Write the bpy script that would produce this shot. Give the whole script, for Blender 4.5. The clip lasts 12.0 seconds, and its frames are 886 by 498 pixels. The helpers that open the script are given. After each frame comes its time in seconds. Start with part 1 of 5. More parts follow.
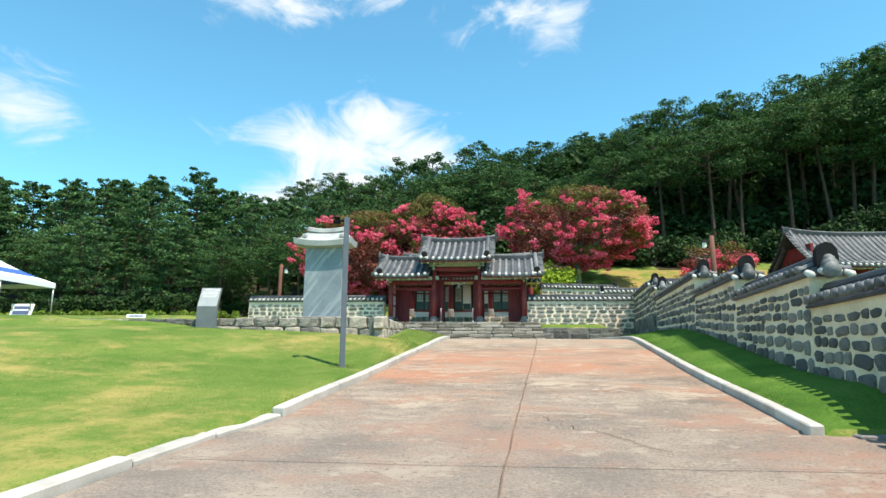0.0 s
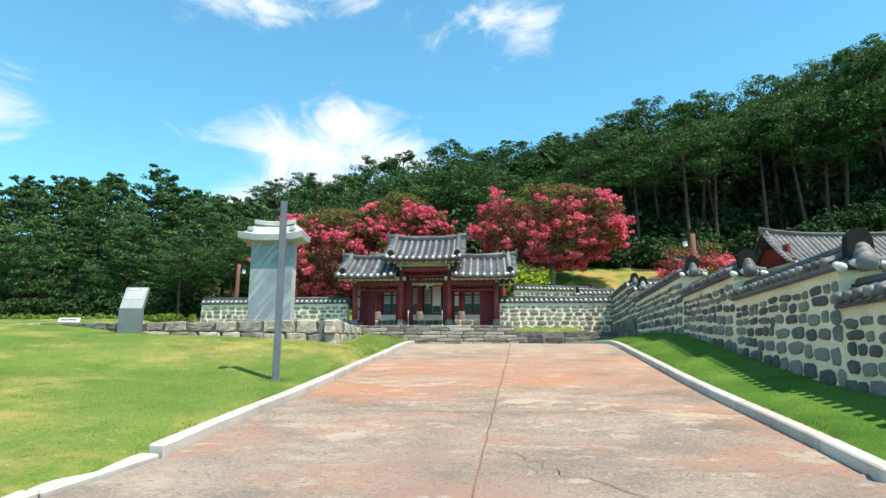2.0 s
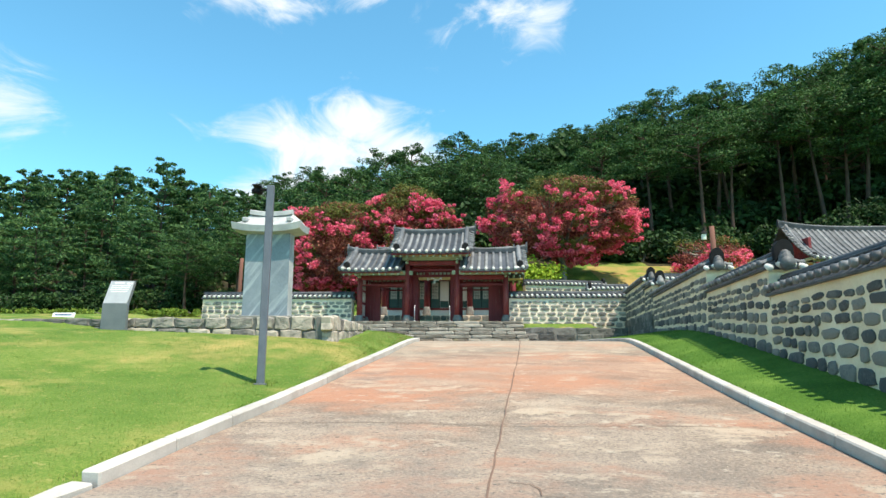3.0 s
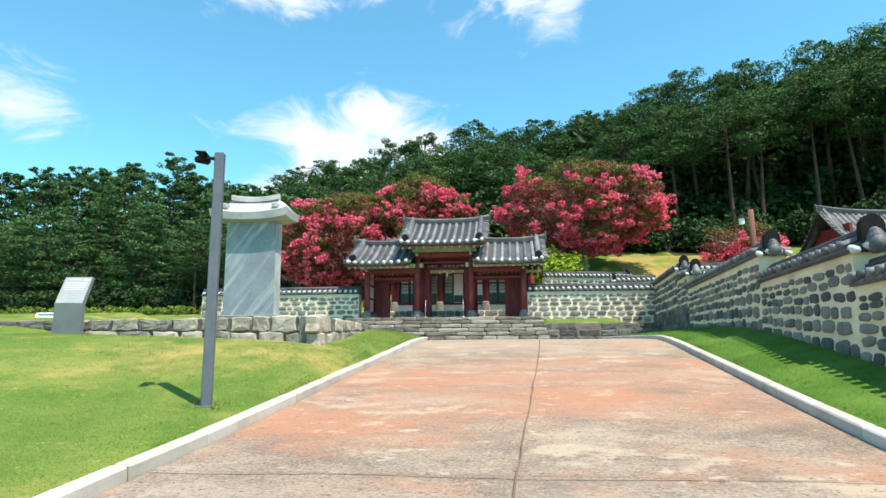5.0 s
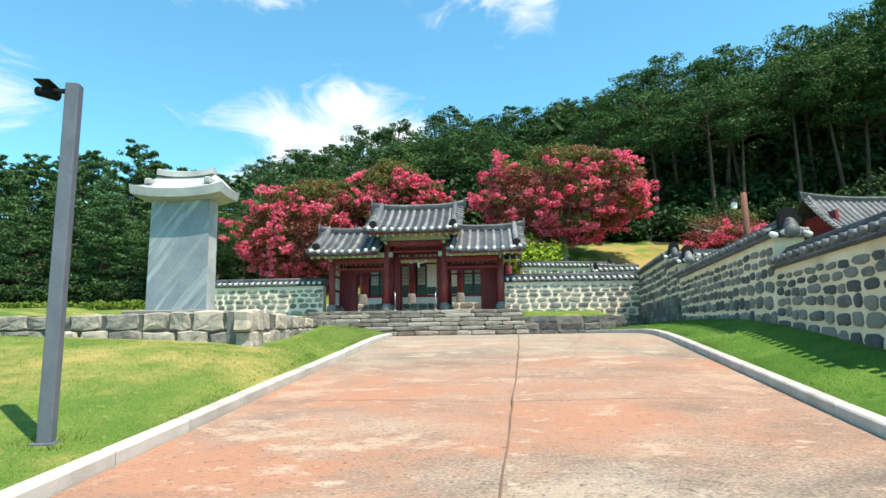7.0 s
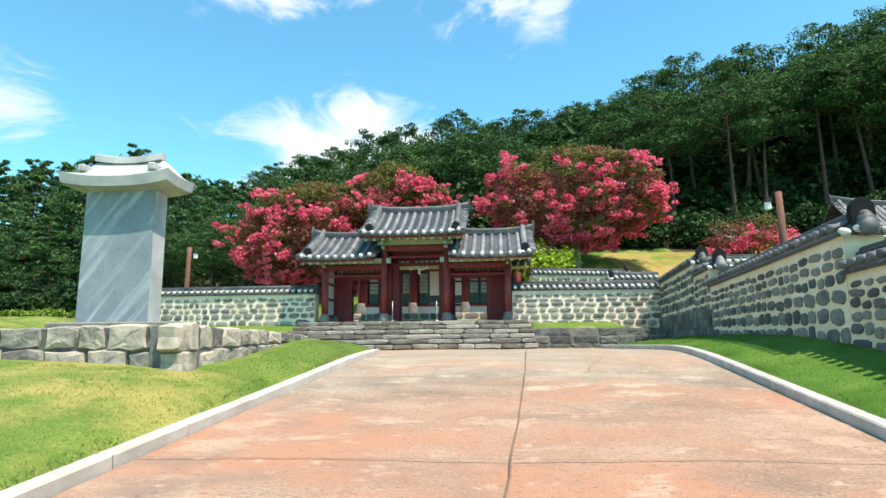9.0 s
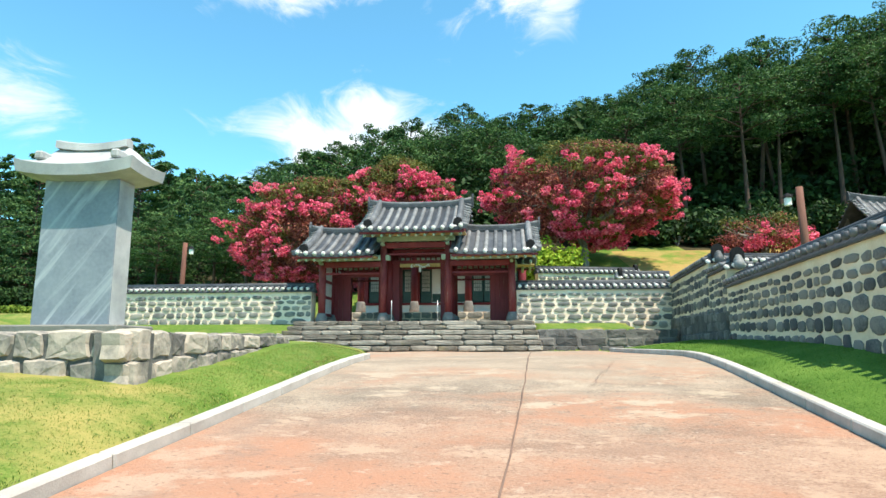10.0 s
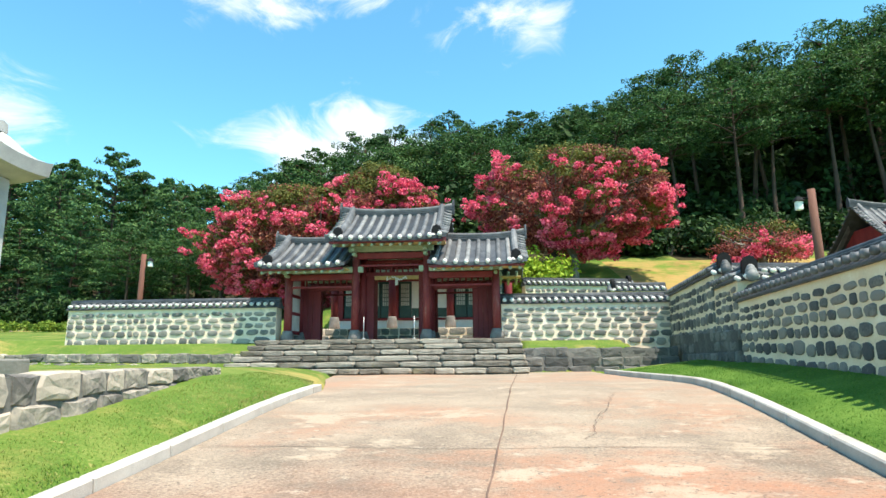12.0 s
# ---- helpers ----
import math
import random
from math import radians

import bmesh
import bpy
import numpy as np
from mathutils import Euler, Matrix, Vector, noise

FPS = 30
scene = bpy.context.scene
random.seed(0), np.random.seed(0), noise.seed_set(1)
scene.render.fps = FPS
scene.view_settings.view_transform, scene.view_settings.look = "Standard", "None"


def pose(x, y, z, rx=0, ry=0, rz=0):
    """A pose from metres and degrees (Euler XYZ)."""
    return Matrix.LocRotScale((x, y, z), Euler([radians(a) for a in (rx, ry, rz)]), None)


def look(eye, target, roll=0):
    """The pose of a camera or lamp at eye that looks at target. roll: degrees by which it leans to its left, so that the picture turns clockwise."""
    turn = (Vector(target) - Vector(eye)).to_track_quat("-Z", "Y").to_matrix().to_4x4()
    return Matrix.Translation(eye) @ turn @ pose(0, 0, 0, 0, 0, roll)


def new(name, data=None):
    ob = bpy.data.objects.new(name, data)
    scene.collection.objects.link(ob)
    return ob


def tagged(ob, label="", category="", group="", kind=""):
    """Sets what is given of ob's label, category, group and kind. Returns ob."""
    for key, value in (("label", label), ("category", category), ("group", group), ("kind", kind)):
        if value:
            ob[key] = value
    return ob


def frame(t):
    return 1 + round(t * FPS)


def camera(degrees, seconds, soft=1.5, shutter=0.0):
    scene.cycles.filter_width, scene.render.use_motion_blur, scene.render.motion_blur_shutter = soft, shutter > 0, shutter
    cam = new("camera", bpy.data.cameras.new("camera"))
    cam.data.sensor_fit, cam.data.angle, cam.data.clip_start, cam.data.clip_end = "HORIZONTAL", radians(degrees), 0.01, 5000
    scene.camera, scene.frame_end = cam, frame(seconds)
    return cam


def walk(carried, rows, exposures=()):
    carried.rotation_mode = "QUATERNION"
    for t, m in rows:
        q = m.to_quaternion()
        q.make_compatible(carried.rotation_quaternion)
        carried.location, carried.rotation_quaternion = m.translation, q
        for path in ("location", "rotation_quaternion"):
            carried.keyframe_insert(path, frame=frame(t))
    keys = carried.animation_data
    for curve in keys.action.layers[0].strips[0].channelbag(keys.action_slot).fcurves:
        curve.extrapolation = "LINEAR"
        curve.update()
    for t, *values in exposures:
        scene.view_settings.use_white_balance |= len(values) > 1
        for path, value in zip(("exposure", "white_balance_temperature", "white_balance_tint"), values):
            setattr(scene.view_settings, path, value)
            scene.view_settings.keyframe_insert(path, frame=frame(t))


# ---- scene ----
cam = camera(72.2, 12.0)
PATH = [
    (0, (1.005, 0.752, 0.95), (0.854, 2.715, 1.299), 0.3),
    (0.5, (1.031, 1.218, 1.012), (0.945, 3.185, 1.366), -0.2),
    (1, (1.06, 1.667, 1.037), (0.942, 3.631, 1.4), -0.2),
    (1.5, (1.124, 2.139, 1.062), (1.039, 4.104, 1.425), -0.3),
    (2, (1.153, 2.615, 1.068), (1.089, 4.581, 1.427), 0.0),
    (2.5, (1.17, 3.118, 1.111), (1.056, 5.084, 1.463), 0.3),
    (3, (1.204, 3.617, 1.168), (1.109, 5.586, 1.511), 0.2),
    (5, (1.353, 5.604, 1.364), (1.199, 7.572, 1.687), -0.3),
    (5.5, (1.384, 6.078, 1.425), (1.268, 8.051, 1.73), -0.8),
    (6, (1.409, 6.569, 1.48), (1.305, 8.543, 1.787), -0.2),
    (6.5, (1.421, 7.054, 1.488), (1.31, 9.027, 1.795), -0.8),
    (7, (1.46, 7.556, 1.484), (1.38, 9.532, 1.782), -0.8),
    (9, (1.694, 9.571, 1.651), (1.58, 11.541, 1.978), -0.5),
    (9.5, (1.792, 10.038, 1.755), (1.674, 12.008, 2.078), -0.6),
    (10, (1.868, 10.506, 1.803), (1.728, 12.476, 2.12), -0.1),
    (10.5, (1.939, 10.976, 1.864), (1.812, 12.946, 2.18), 0.2),
    (11, (2.021, 11.465, 1.922), (1.89, 13.434, 2.247), 0.5),
    (11.5, (2.06, 11.931, 1.975), (1.942, 13.899, 2.312), -0.3),
    (12, (2.12, 12.389, 2.074), (2.016, 14.355, 2.428), -0.5),
]
walk(cam, [(t, look(eye, target, roll)) for t, eye, target, roll in PATH],
     exposures=[(0, .60), (3, .65), (6, .70), (9, .74), (12, .86)])

# ---- world, sun, exposure ----
SUN_AZ, SUN_EL = radians(131.0), radians(64.0)          # clockwise from +y
SUN_DIR = Vector((math.sin(SUN_AZ) * math.cos(SUN_EL), math.cos(SUN_AZ) * math.cos(SUN_EL), math.sin(SUN_EL)))

world = bpy.data.worlds.new("sky")
scene.world = world
world.use_nodes = True
wn, wl = world.node_tree.nodes, world.node_tree.links
wn.clear()


def wnode(kind, **inputs):
    n = wn.new(kind)
    for k, v in inputs.items():
        n.inputs[k].default_value = v
    return n


w_out = wn.new("ShaderNodeOutputWorld")
w_bg = wn.new("ShaderNodeBackground")
w_bg.inputs["Strength"].default_value = 0.144
sky = wn.new("ShaderNodeTexSky")
sky.sky_type = "NISHITA"
sky.sun_disc = False
sky.sun_elevation, sky.sun_rotation = SUN_EL, SUN_AZ
sky.air_density, sky.dust_density, sky.ozone_density = 1.0, 0.25, 1.5
w_tc = wn.new("ShaderNodeTexCoord")
w_noise = wn.new("ShaderNodeTexNoise")
w_noise.inputs["Scale"].default_value = 8.0
w_noise.inputs["Detail"].default_value = 9.0
w_noise.inputs["Roughness"].default_value = 0.62
w_noise.inputs["Distortion"].default_value = 0.9
w_map = wn.new("ShaderNodeMapping")
w_map.inputs["Scale"].default_value = (1.0, 1.0, 1.7)
wl.new(w_tc.outputs["Generated"], w_map.inputs["Vector"])
wl.new(w_map.outputs["Vector"], w_noise.inputs["Vector"])


def cloud_lobe(yaw, elevation, width, height, weight):
    """A soft bank of cloud round one direction (degrees to the right of +y, and up)."""
    a, e = radians(yaw), radians(elevation)
    mp = wn.new("ShaderNodeMapping")
    mp.vector_type = "TEXTURE"
    mp.inputs["Location"].default_value = (math.sin(a) * math.cos(e), math.cos(a) * math.cos(e), math.sin(e))
    mp.inputs["Rotation"].default_value = (0, 0, -a)
    mp.inputs["Scale"].default_value = (math.sin(radians(width)), 1.0, math.sin(radians(height)))
    ln = wn.new("ShaderNodeVectorMath")
    ln.operation = "LENGTH"
    wl.new(w_tc.outputs["Generated"], mp.inputs["Vector"])
    wl.new(mp.outputs["Vector"], ln.inputs[0])
    mr = wn.new("ShaderNodeMapRange")
    mr.interpolation_type = "SMOOTHSTEP"
    for k, v in (("From Min", 1.0), ("From Max", 0.0), ("To Min", 0.0), ("To Max", weight)):
        mr.inputs[k].default_value = v
    wl.new(ln.outputs["Value"], mr.inputs["Value"])
    return mr.outputs["Result"]


LOBES = [(-13, 18, 17, 8, 1.0), (-18, 15, 12, 6, 1.0), (-11, 20.5, 11, 7, 1.0), (-7, 19, 8, 5, .9), (-23, 32, 12, 5, .95), (-13, 33, 9, 4.5, .8), (-2, 29.5, 8, 5, .62), (6, 30.5, 9, 5, .66), (-41, 19, 8, 6, .95),
         (60, 40, 40, 14, .9), (140, 30, 40, 15, .9), (-120, 35, 50, 18, .9)]
total = None
for lobe in LOBES:
    out = cloud_lobe(*lobe)
    if total is None:
        total = out
    else:
        mx = wn.new("ShaderNodeMath")
        mx.operation = "MAXIMUM"
        wl.new(total, mx.inputs[0])
        wl.new(out, mx.inputs[1])
        total = mx.outputs[0]
w_add = wn.new("ShaderNodeMath")
w_add.operation = "MULTIPLY_ADD"
w_add.inputs[1].default_value = 0.46
wl.new(total, w_add.inputs[0])
wl.new(w_noise.outputs["Fac"], w_add.inputs[2])
w_ramp = wn.new("ShaderNodeMapRange")
w_ramp.interpolation_type = "SMOOTHSTEP"
w_ramp.inputs["From Min"].default_value = 0.66
w_ramp.inputs["From Max"].default_value = 1.0
wl.new(w_add.outputs[0], w_ramp.inputs["Value"])
w_mix = wn.new("ShaderNodeMix")
w_mix.data_type = "RGBA"
w_mix.inputs["B"].default_value = (4.6, 4.9, 5.1, 1)
wl.new(w_ramp.outputs["Result"], w_mix.inputs["Factor"])
w_tone = wn.new("ShaderNodeMix")
w_tone.data_type, w_tone.blend_type = "RGBA", "MULTIPLY"
w_tone.inputs["Factor"].default_value = 1.0
w_tone.inputs["B"].default_value = (0.68, 1.24, 1.19, 1)
wl.new(sky.outputs["Color"], w_tone.inputs["A"])
wl.new(w_tone.outputs["Result"], w_mix.inputs["A"])
wl.new(w_mix.outputs["Result"], w_bg.inputs["Color"])
wl.new(w_bg.outputs["Background"], w_out.inputs["Surface"])

sun = new("sun", bpy.data.lights.new("sun", "SUN"))
sun.data.energy, sun.data.angle, sun.data.color = 5.0, radians(0.53), (1.0, 0.9, 0.75)
sun.rotation_mode = "QUATERNION"
sun.rotation_quaternion = SUN_DIR.to_track_quat("Z", "Y")
sun.location = (20, 0, 40)

# ---- materials ----


def material(name, colours, scale=4.0, rough=0.85, bump=0.25, fine=40.0, metal=0.0, island=0.0, ob_random=0.0,
             spots=None, translucent=0.0, coord="Object", stretch=(1, 1, 1), bump_scale=None, spec=0.4, grain=.35):
    """Noise between two or three colours at two scales, with fine bump; island / ob_random vary the value piece by piece."""
    m = bpy.data.materials.new(name)
    m.use_nodes = True
    nt = m.node_tree
    n, l = nt.nodes, nt.links
    bsdf = n["Principled BSDF"]
    bsdf.inputs["Roughness"].default_value = rough
    bsdf.inputs["Metallic"].default_value = metal
    bsdf.inputs["Specular IOR Level"].default_value = spec
    tc = n.new("ShaderNodeTexCoord")
    mp = n.new("ShaderNodeMapping")
    mp.inputs["Scale"].default_value = stretch
    if coord == "World":
        geo = n.new("ShaderNodeNewGeometry")
        l.new(geo.outputs["Position"], mp.inputs["Vector"])
    else:
        l.new(tc.outputs[coord], mp.inputs["Vector"])
    big = n.new("ShaderNodeTexNoise")
    big.inputs["Scale"].default_value = scale
    big.inputs["Detail"].default_value = 6.0
    big.inputs["Roughness"].default_value = 0.6
    small = n.new("ShaderNodeTexNoise")
    small.inputs["Scale"].default_value = fine
    small.inputs["Detail"].default_value = 4.0
    for t in (big, small):
        l.new(mp.outputs["Vector"], t.inputs["Vector"])
    mixf = n.new("ShaderNodeMath")
    mixf.operation = "MULTIPLY_ADD"
    mixf.inputs[1].default_value = grain
    l.new(small.outputs["Fac"], mixf.inputs[0])
    sub = n.new("ShaderNodeMath")
    sub.operation = "SUBTRACT"
    sub.inputs[1].default_value = grain / 2
    l.new(big.outputs["Fac"], sub.inputs[0])
    l.new(sub.outputs[0], mixf.inputs[2])
    fac = mixf.outputs[0]
    if island or ob_random:
        add = n.new("ShaderNodeMath")
        add.operation = "MULTIPLY_ADD"
        add.inputs[1].default_value = island or ob_random
        if island:
            src = n.new("ShaderNodeNewGeometry").outputs["Random Per Island"]
        else:
            src = n.new("ShaderNodeObjectInfo").outputs["Random"]
        cen = n.new("ShaderNodeMath")
        cen.operation = "SUBTRACT"
        cen.inputs[1].default_value = 0.5
        l.new(src, cen.inputs[0])
        l.new(cen.outputs[0], add.inputs[0])
        l.new(fac, add.inputs[2])
        fac = add.outputs[0]
    ramp = n.new("ShaderNodeValToRGB")
    el = ramp.color_ramp.elements
    stops = [0.3, 0.7] if len(colours) == 2 else [0.28, 0.5, 0.72] if len(colours) == 3 else [0.22, 0.41, 0.6, 0.78]
    while len(el) < len(colours):
        el.new(0.5)
    for e, p, c in zip(el, stops, colours):
        e.position = p
        e.color = (*c, 1)
    l.new(fac, ramp.inputs["Fac"])
    col = ramp.outputs["Color"]
    for sc, lo, hi, c in ([spots] if isinstance(spots, tuple) else spots or []):
        sp = n.new("ShaderNodeTexNoise")
        sp.inputs["Scale"].default_value = sc
        sp.inputs["Detail"].default_value = 10.0
        sp.inputs["Roughness"].default_value = 0.7
        l.new(mp.outputs["Vector"], sp.inputs["Vector"])
        mr = n.new("ShaderNodeMapRange")
        mr.interpolation_type = "SMOOTHSTEP"
        mr.inputs["From Min"].default_value, mr.inputs["From Max"].default_value = lo, hi
        l.new(sp.outputs["Fac"], mr.inputs["Value"])
        mx = n.new("ShaderNodeMix")
        mx.data_type = "RGBA"
        mx.inputs["B"].default_value = (*c, 1)
        l.new(mr.outputs["Result"], mx.inputs["Factor"])
        l.new(col, mx.inputs["A"])
        col = mx.outputs["Result"]
    l.new(col, bsdf.inputs["Base Color"])
    if bump:
        bp = n.new("ShaderNodeBump")
        bp.inputs["Strength"].default_value = bump
        bp.inputs["Distance"].default_value = 0.02
        if bump_scale:
            bt = n.new("ShaderNodeTexNoise")
            bt.inputs["Scale"].default_value = bump_scale
            bt.inputs["Detail"].default_value = 5.0
            l.new(mp.outputs["Vector"], bt.inputs["Vector"])
            l.new(bt.outputs["Fac"], bp.inputs["Height"])
        else:
            l.new(small.outputs["Fac"], bp.inputs["Height"])
        l.new(bp.outputs["Normal"], bsdf.inputs["Normal"])
    if translucent:
        tr = n.new("ShaderNodeBsdfTranslucent")
        l.new(col, tr.inputs["Color"])
        ms = n.new("ShaderNodeMixShader")
        ms.inputs[0].default_value = translucent
        l.new(bsdf.outputs[0], ms.inputs[1])
        l.new(tr.outputs[0], ms.inputs[2])
        l.new(ms.outputs[0], n["Material Output"].inputs["Surface"])
    return m


M = {}
M["grass"] = material("grass", [(.06, .12, .02), (.1, .165, .028), (.17, .21, .05)], scale=.7, fine=42, rough=.95, bump=.5, coord="World",
                      spots=[(.42, .47, .68, (.32, .26, .085)), (2.5, .54, .72, (.08, .14, .02)), (9, .58, .68, (.26, .25, .08)), (26, .57, .66, (.05, .1, .018))], bump_scale=60, spec=.1, grain=.8)
# forest floor: brown litter, kept very dark to carry the shade under the trees
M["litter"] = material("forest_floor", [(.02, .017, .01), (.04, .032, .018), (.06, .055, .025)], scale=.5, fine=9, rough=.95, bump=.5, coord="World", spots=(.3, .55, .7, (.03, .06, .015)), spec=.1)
M["verge"] = material("verge_grass", [(.045, .105, .014), (.075, .15, .022), (.115, .195, .035)], scale=1.1, fine=34, rough=.95, bump=.5, coord="World", spots=(3.0, .58, .72, (.05, .12, .015)), bump_scale=70, spec=.1, grain=.8)
M["dry"] = material("dry_grass", [(.24, .16, .055), (.33, .23, .08), (.22, .2, .06)], scale=.5, fine=12, rough=.95, bump=.5, coord="World", spots=(.35, .5, .65, (.12, .18, .03)), bump_scale=40, spec=.1)
M["verge_blades"] = material("verge_blades", [(.07, .16, .02), (.11, .22, .03), (.16, .27, .05)], scale=.6, rough=.8, bump=0, island=.5, translucent=.3, coord="World", spec=.2)
M["lawn_blades"] = material("lawn_blades", [(.12, .2, .03), (.2, .27, .05), (.36, .34, .12)], scale=.5, rough=.8, bump=0, island=.6, translucent=.45, coord="World", spec=.15)
M["blades"] = material("grass_blades", [(.10, .16, .028), (.15, .215, .038), (.24, .27, .07)], scale=.6, rough=.8, bump=0, island=.5, translucent=.3, coord="World", spec=.2)
M["road"] = material("road_concrete", [(.14, .112, .09), (.27, .21, .16), (.41, .325, .245)], scale=1.1, fine=46, rough=.92, bump=.9, coord="World",
                     stretch=(.8, 1.15, 1), spots=[(.36, .46, .62, (.37, .185, .115)), (1.15, .54, .62, (.42, .335, .25)), (.62, .57, .69, (.18, .155, .13)),
                                                   (3.4, .59, .66, (.43, .36, .28)), (21, .56, .64, (.10, .085, .072)), (30, .60, .68, (.46, .39, .31))], bump_scale=55, spec=.2, grain=1.0)
M["joint"] = material("joint_filler", [(.12, .075, .056), (.2, .125, .09)], scale=3, rough=.95, coord="World")
M["kerb"] = material("granite_kerb", [(.36, .33, .295), (.52, .485, .44)], scale=3, fine=80, rough=.75, bump=.2, ob_random=.25, coord="World", spots=(2.2, .6, .75, (.45, .28, .2)))
M["mortar"] = material("wall_mortar", [(.64, .49, .33), (.75, .60, .42), (.82, .70, .53)], scale=1.3, fine=25, rough=.95, bump=.4, coord="World", spots=(.9, .58, .75, (.4, .36, .28)))
M["mortar_pale"] = material("pale_mortar", [(.70, .54, .40), (.81, .65, .50), (.87, .75, .61)], scale=1.3, fine=25, rough=.95, bump=.4, coord="World", spots=(.9, .58, .75, (.42, .38, .28)))
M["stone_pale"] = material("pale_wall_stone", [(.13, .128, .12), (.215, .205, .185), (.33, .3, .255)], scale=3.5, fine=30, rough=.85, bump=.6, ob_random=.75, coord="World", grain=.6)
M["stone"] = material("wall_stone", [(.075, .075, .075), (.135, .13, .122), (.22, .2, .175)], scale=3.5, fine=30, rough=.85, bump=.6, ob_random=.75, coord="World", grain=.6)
M["rubble"] = material("rubble_stone", [(.12, .11, .10), (.25, .225, .19), (.42, .36, .29)], scale=4.5, fine=25, rough=.9, bump=.8, ob_random=.55, coord="World",
                       spots=(1.7, .58, .72, (.42, .37, .29)), bump_scale=9)
# darker copy of the rubble, with the shade of low walls painted in
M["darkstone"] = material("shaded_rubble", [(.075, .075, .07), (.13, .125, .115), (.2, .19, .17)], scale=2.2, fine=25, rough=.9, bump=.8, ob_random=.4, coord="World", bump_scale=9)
M["step"] = material("step_stone", [(.14, .12, .095), (.255, .225, .185), (.38, .335, .275)], scale=2.0, fine=22, rough=.9, bump=.7, ob_random=.5, coord="World", spots=(1.5, .55, .7, (.2, .17, .1)), bump_scale=10)
# dark tile; on roof beds its tone includes the shade between the rolls
M["tile"] = material("roof_tile", [(.028, .031, .036), (.052, .056, .064), (.09, .096, .105)], scale=2.5, fine=30, rough=.55, bump=.35, ob_random=.3, coord="World")
M["tile_pale"] = material("weathered_tile", [(.07, .073, .078), (.125, .128, .134), (.22, .22, .218)], scale=2.5, fine=25, rough=.6, bump=.35, ob_random=.35, coord="World", spots=(3, .55, .7, (.1, .1, .1)))
M["plaster"] = material("lime_plaster", [(.62, .6, .55), (.78, .76, .71)], scale=4, rough=.9, bump=.2, coord="World", spots=(3, .58, .7, (.4, .38, .34)))
M["tile_end"] = material("plastered_tile_end", [(.42, .41, .38), (.58, .57, .53), (.72, .7, .65)], scale=6, rough=.9, bump=.2, coord="World", ob_random=.3)
M["red"] = material("red_paint", [(.12, .013, .018), (.19, .02, .026), (.25, .034, .036)], scale=2, fine=18, rough=.62, bump=.2, coord="World", stretch=(1, 1, .25))
M["red_worn"] = material("worn_red_paint", [(.12, .015, .018), (.19, .026, .027), (.25, .07, .055)], scale=3, fine=18, rough=.7, bump=.35, coord="World", stretch=(2, 2, .5), spots=(3.0, .6, .72, (.3, .24, .21)))
M["green"] = material("dancheong_green", [(.24, .31, .21), (.36, .43, .3), (.46, .5, .37)], scale=3, rough=.75, bump=.15, coord="World")
M["ochre"] = material("ochre_wood", [(.5, .33, .12), (.62, .45, .2)], scale=3, rough=.75, coord="World")
M["teal"] = material("teal_paint", [(.03, .075, .07), (.055, .11, .10)], scale=3, rough=.6, coord="World")
M["paper"] = material("paper_screen", [(.42, .43, .4), (.55, .56, .52)], scale=3, rough=.9, bump=.05, coord="World")
M["white"] = material("white_panel", [(.72, .72, .69), (.82, .82, .8)], scale=2, rough=.7, bump=.05, coord="World")
M["dark"] = material("dark_interior", [(.012, .011, .011), (.02, .018, .017)], scale=2, rough=.9, coord="World")
M["granite"] = material("pale_granite", [(.28, .285, .285), (.37, .375, .37), (.47, .47, .455)], scale=2.5, fine=90, rough=.8, bump=.25, coord="World", spots=(2.4, .6, .78, (.26, .26, .25)))
M["base"] = material("worn_granite", [(.11, .1, .095), (.17, .16, .15), (.24, .225, .21)], scale=4, fine=60, rough=.85, bump=.3, coord="World")
M["slate"] = material("dark_panel", [(.13, .14, .145), (.17, .18, .185)], scale=3, rough=.55, bump=.05, coord="World")
M["slate_face"] = material("brushed_panel", [(.3, .31, .32), (.38, .39, .4)], scale=3, rough=.4, bump=.05, coord="World")
M["pole"] = material("painted_steel", [(.10, .11, .135), (.135, .145, .17)], scale=5, rough=.45, bump=.05, coord="World")
M["black"] = material("black_plastic", [(.008, .008, .009), (.016, .016, .017)], scale=6, rough=.75, spec=.15, coord="World")
M["bark"] = material("pine_bark", [(.035, .024, .018), (.075, .046, .032), (.13, .075, .052)], scale=2, fine=12, rough=.95, bump=.8, coord="Object", stretch=(1.5, 1.5, .4))
M["bark_grey"] = material("grey_bark", [(.09, .075, .06), (.17, .145, .12), (.28, .25, .21)], scale=3, fine=14, rough=.9, bump=.6, coord="Object", stretch=(1, 1, .4))
M["pine"] = material("pine_needles", [(.016, .045, .016), (.045, .112, .032), (.11, .2, .058)], scale=.22, rough=.7, bump=0, island=.55, translucent=.22, coord="Object", spec=.25)
M["pine_far"] = material("woodland_leaves", [(.02, .062, .026), (.055, .132, .042), (.12, .21, .06)], scale=.2, rough=.7, bump=0, island=.55, translucent=.22, coord="Object", spec=.25)
M["olive"] = material("olive_leaves", [(.07, .08, .02), (.13, .14, .03), (.2, .2, .05)], scale=.5, rough=.7, bump=0, island=.6, translucent=.3, coord="Object", spec=.25)
M["bronze"] = material("bronze_leaves", [(.13, .035, .035), (.26, .07, .06), (.38, .15, .09)], scale=.5, rough=.7, bump=0, island=.6, translucent=.3, coord="Object", spec=.25)
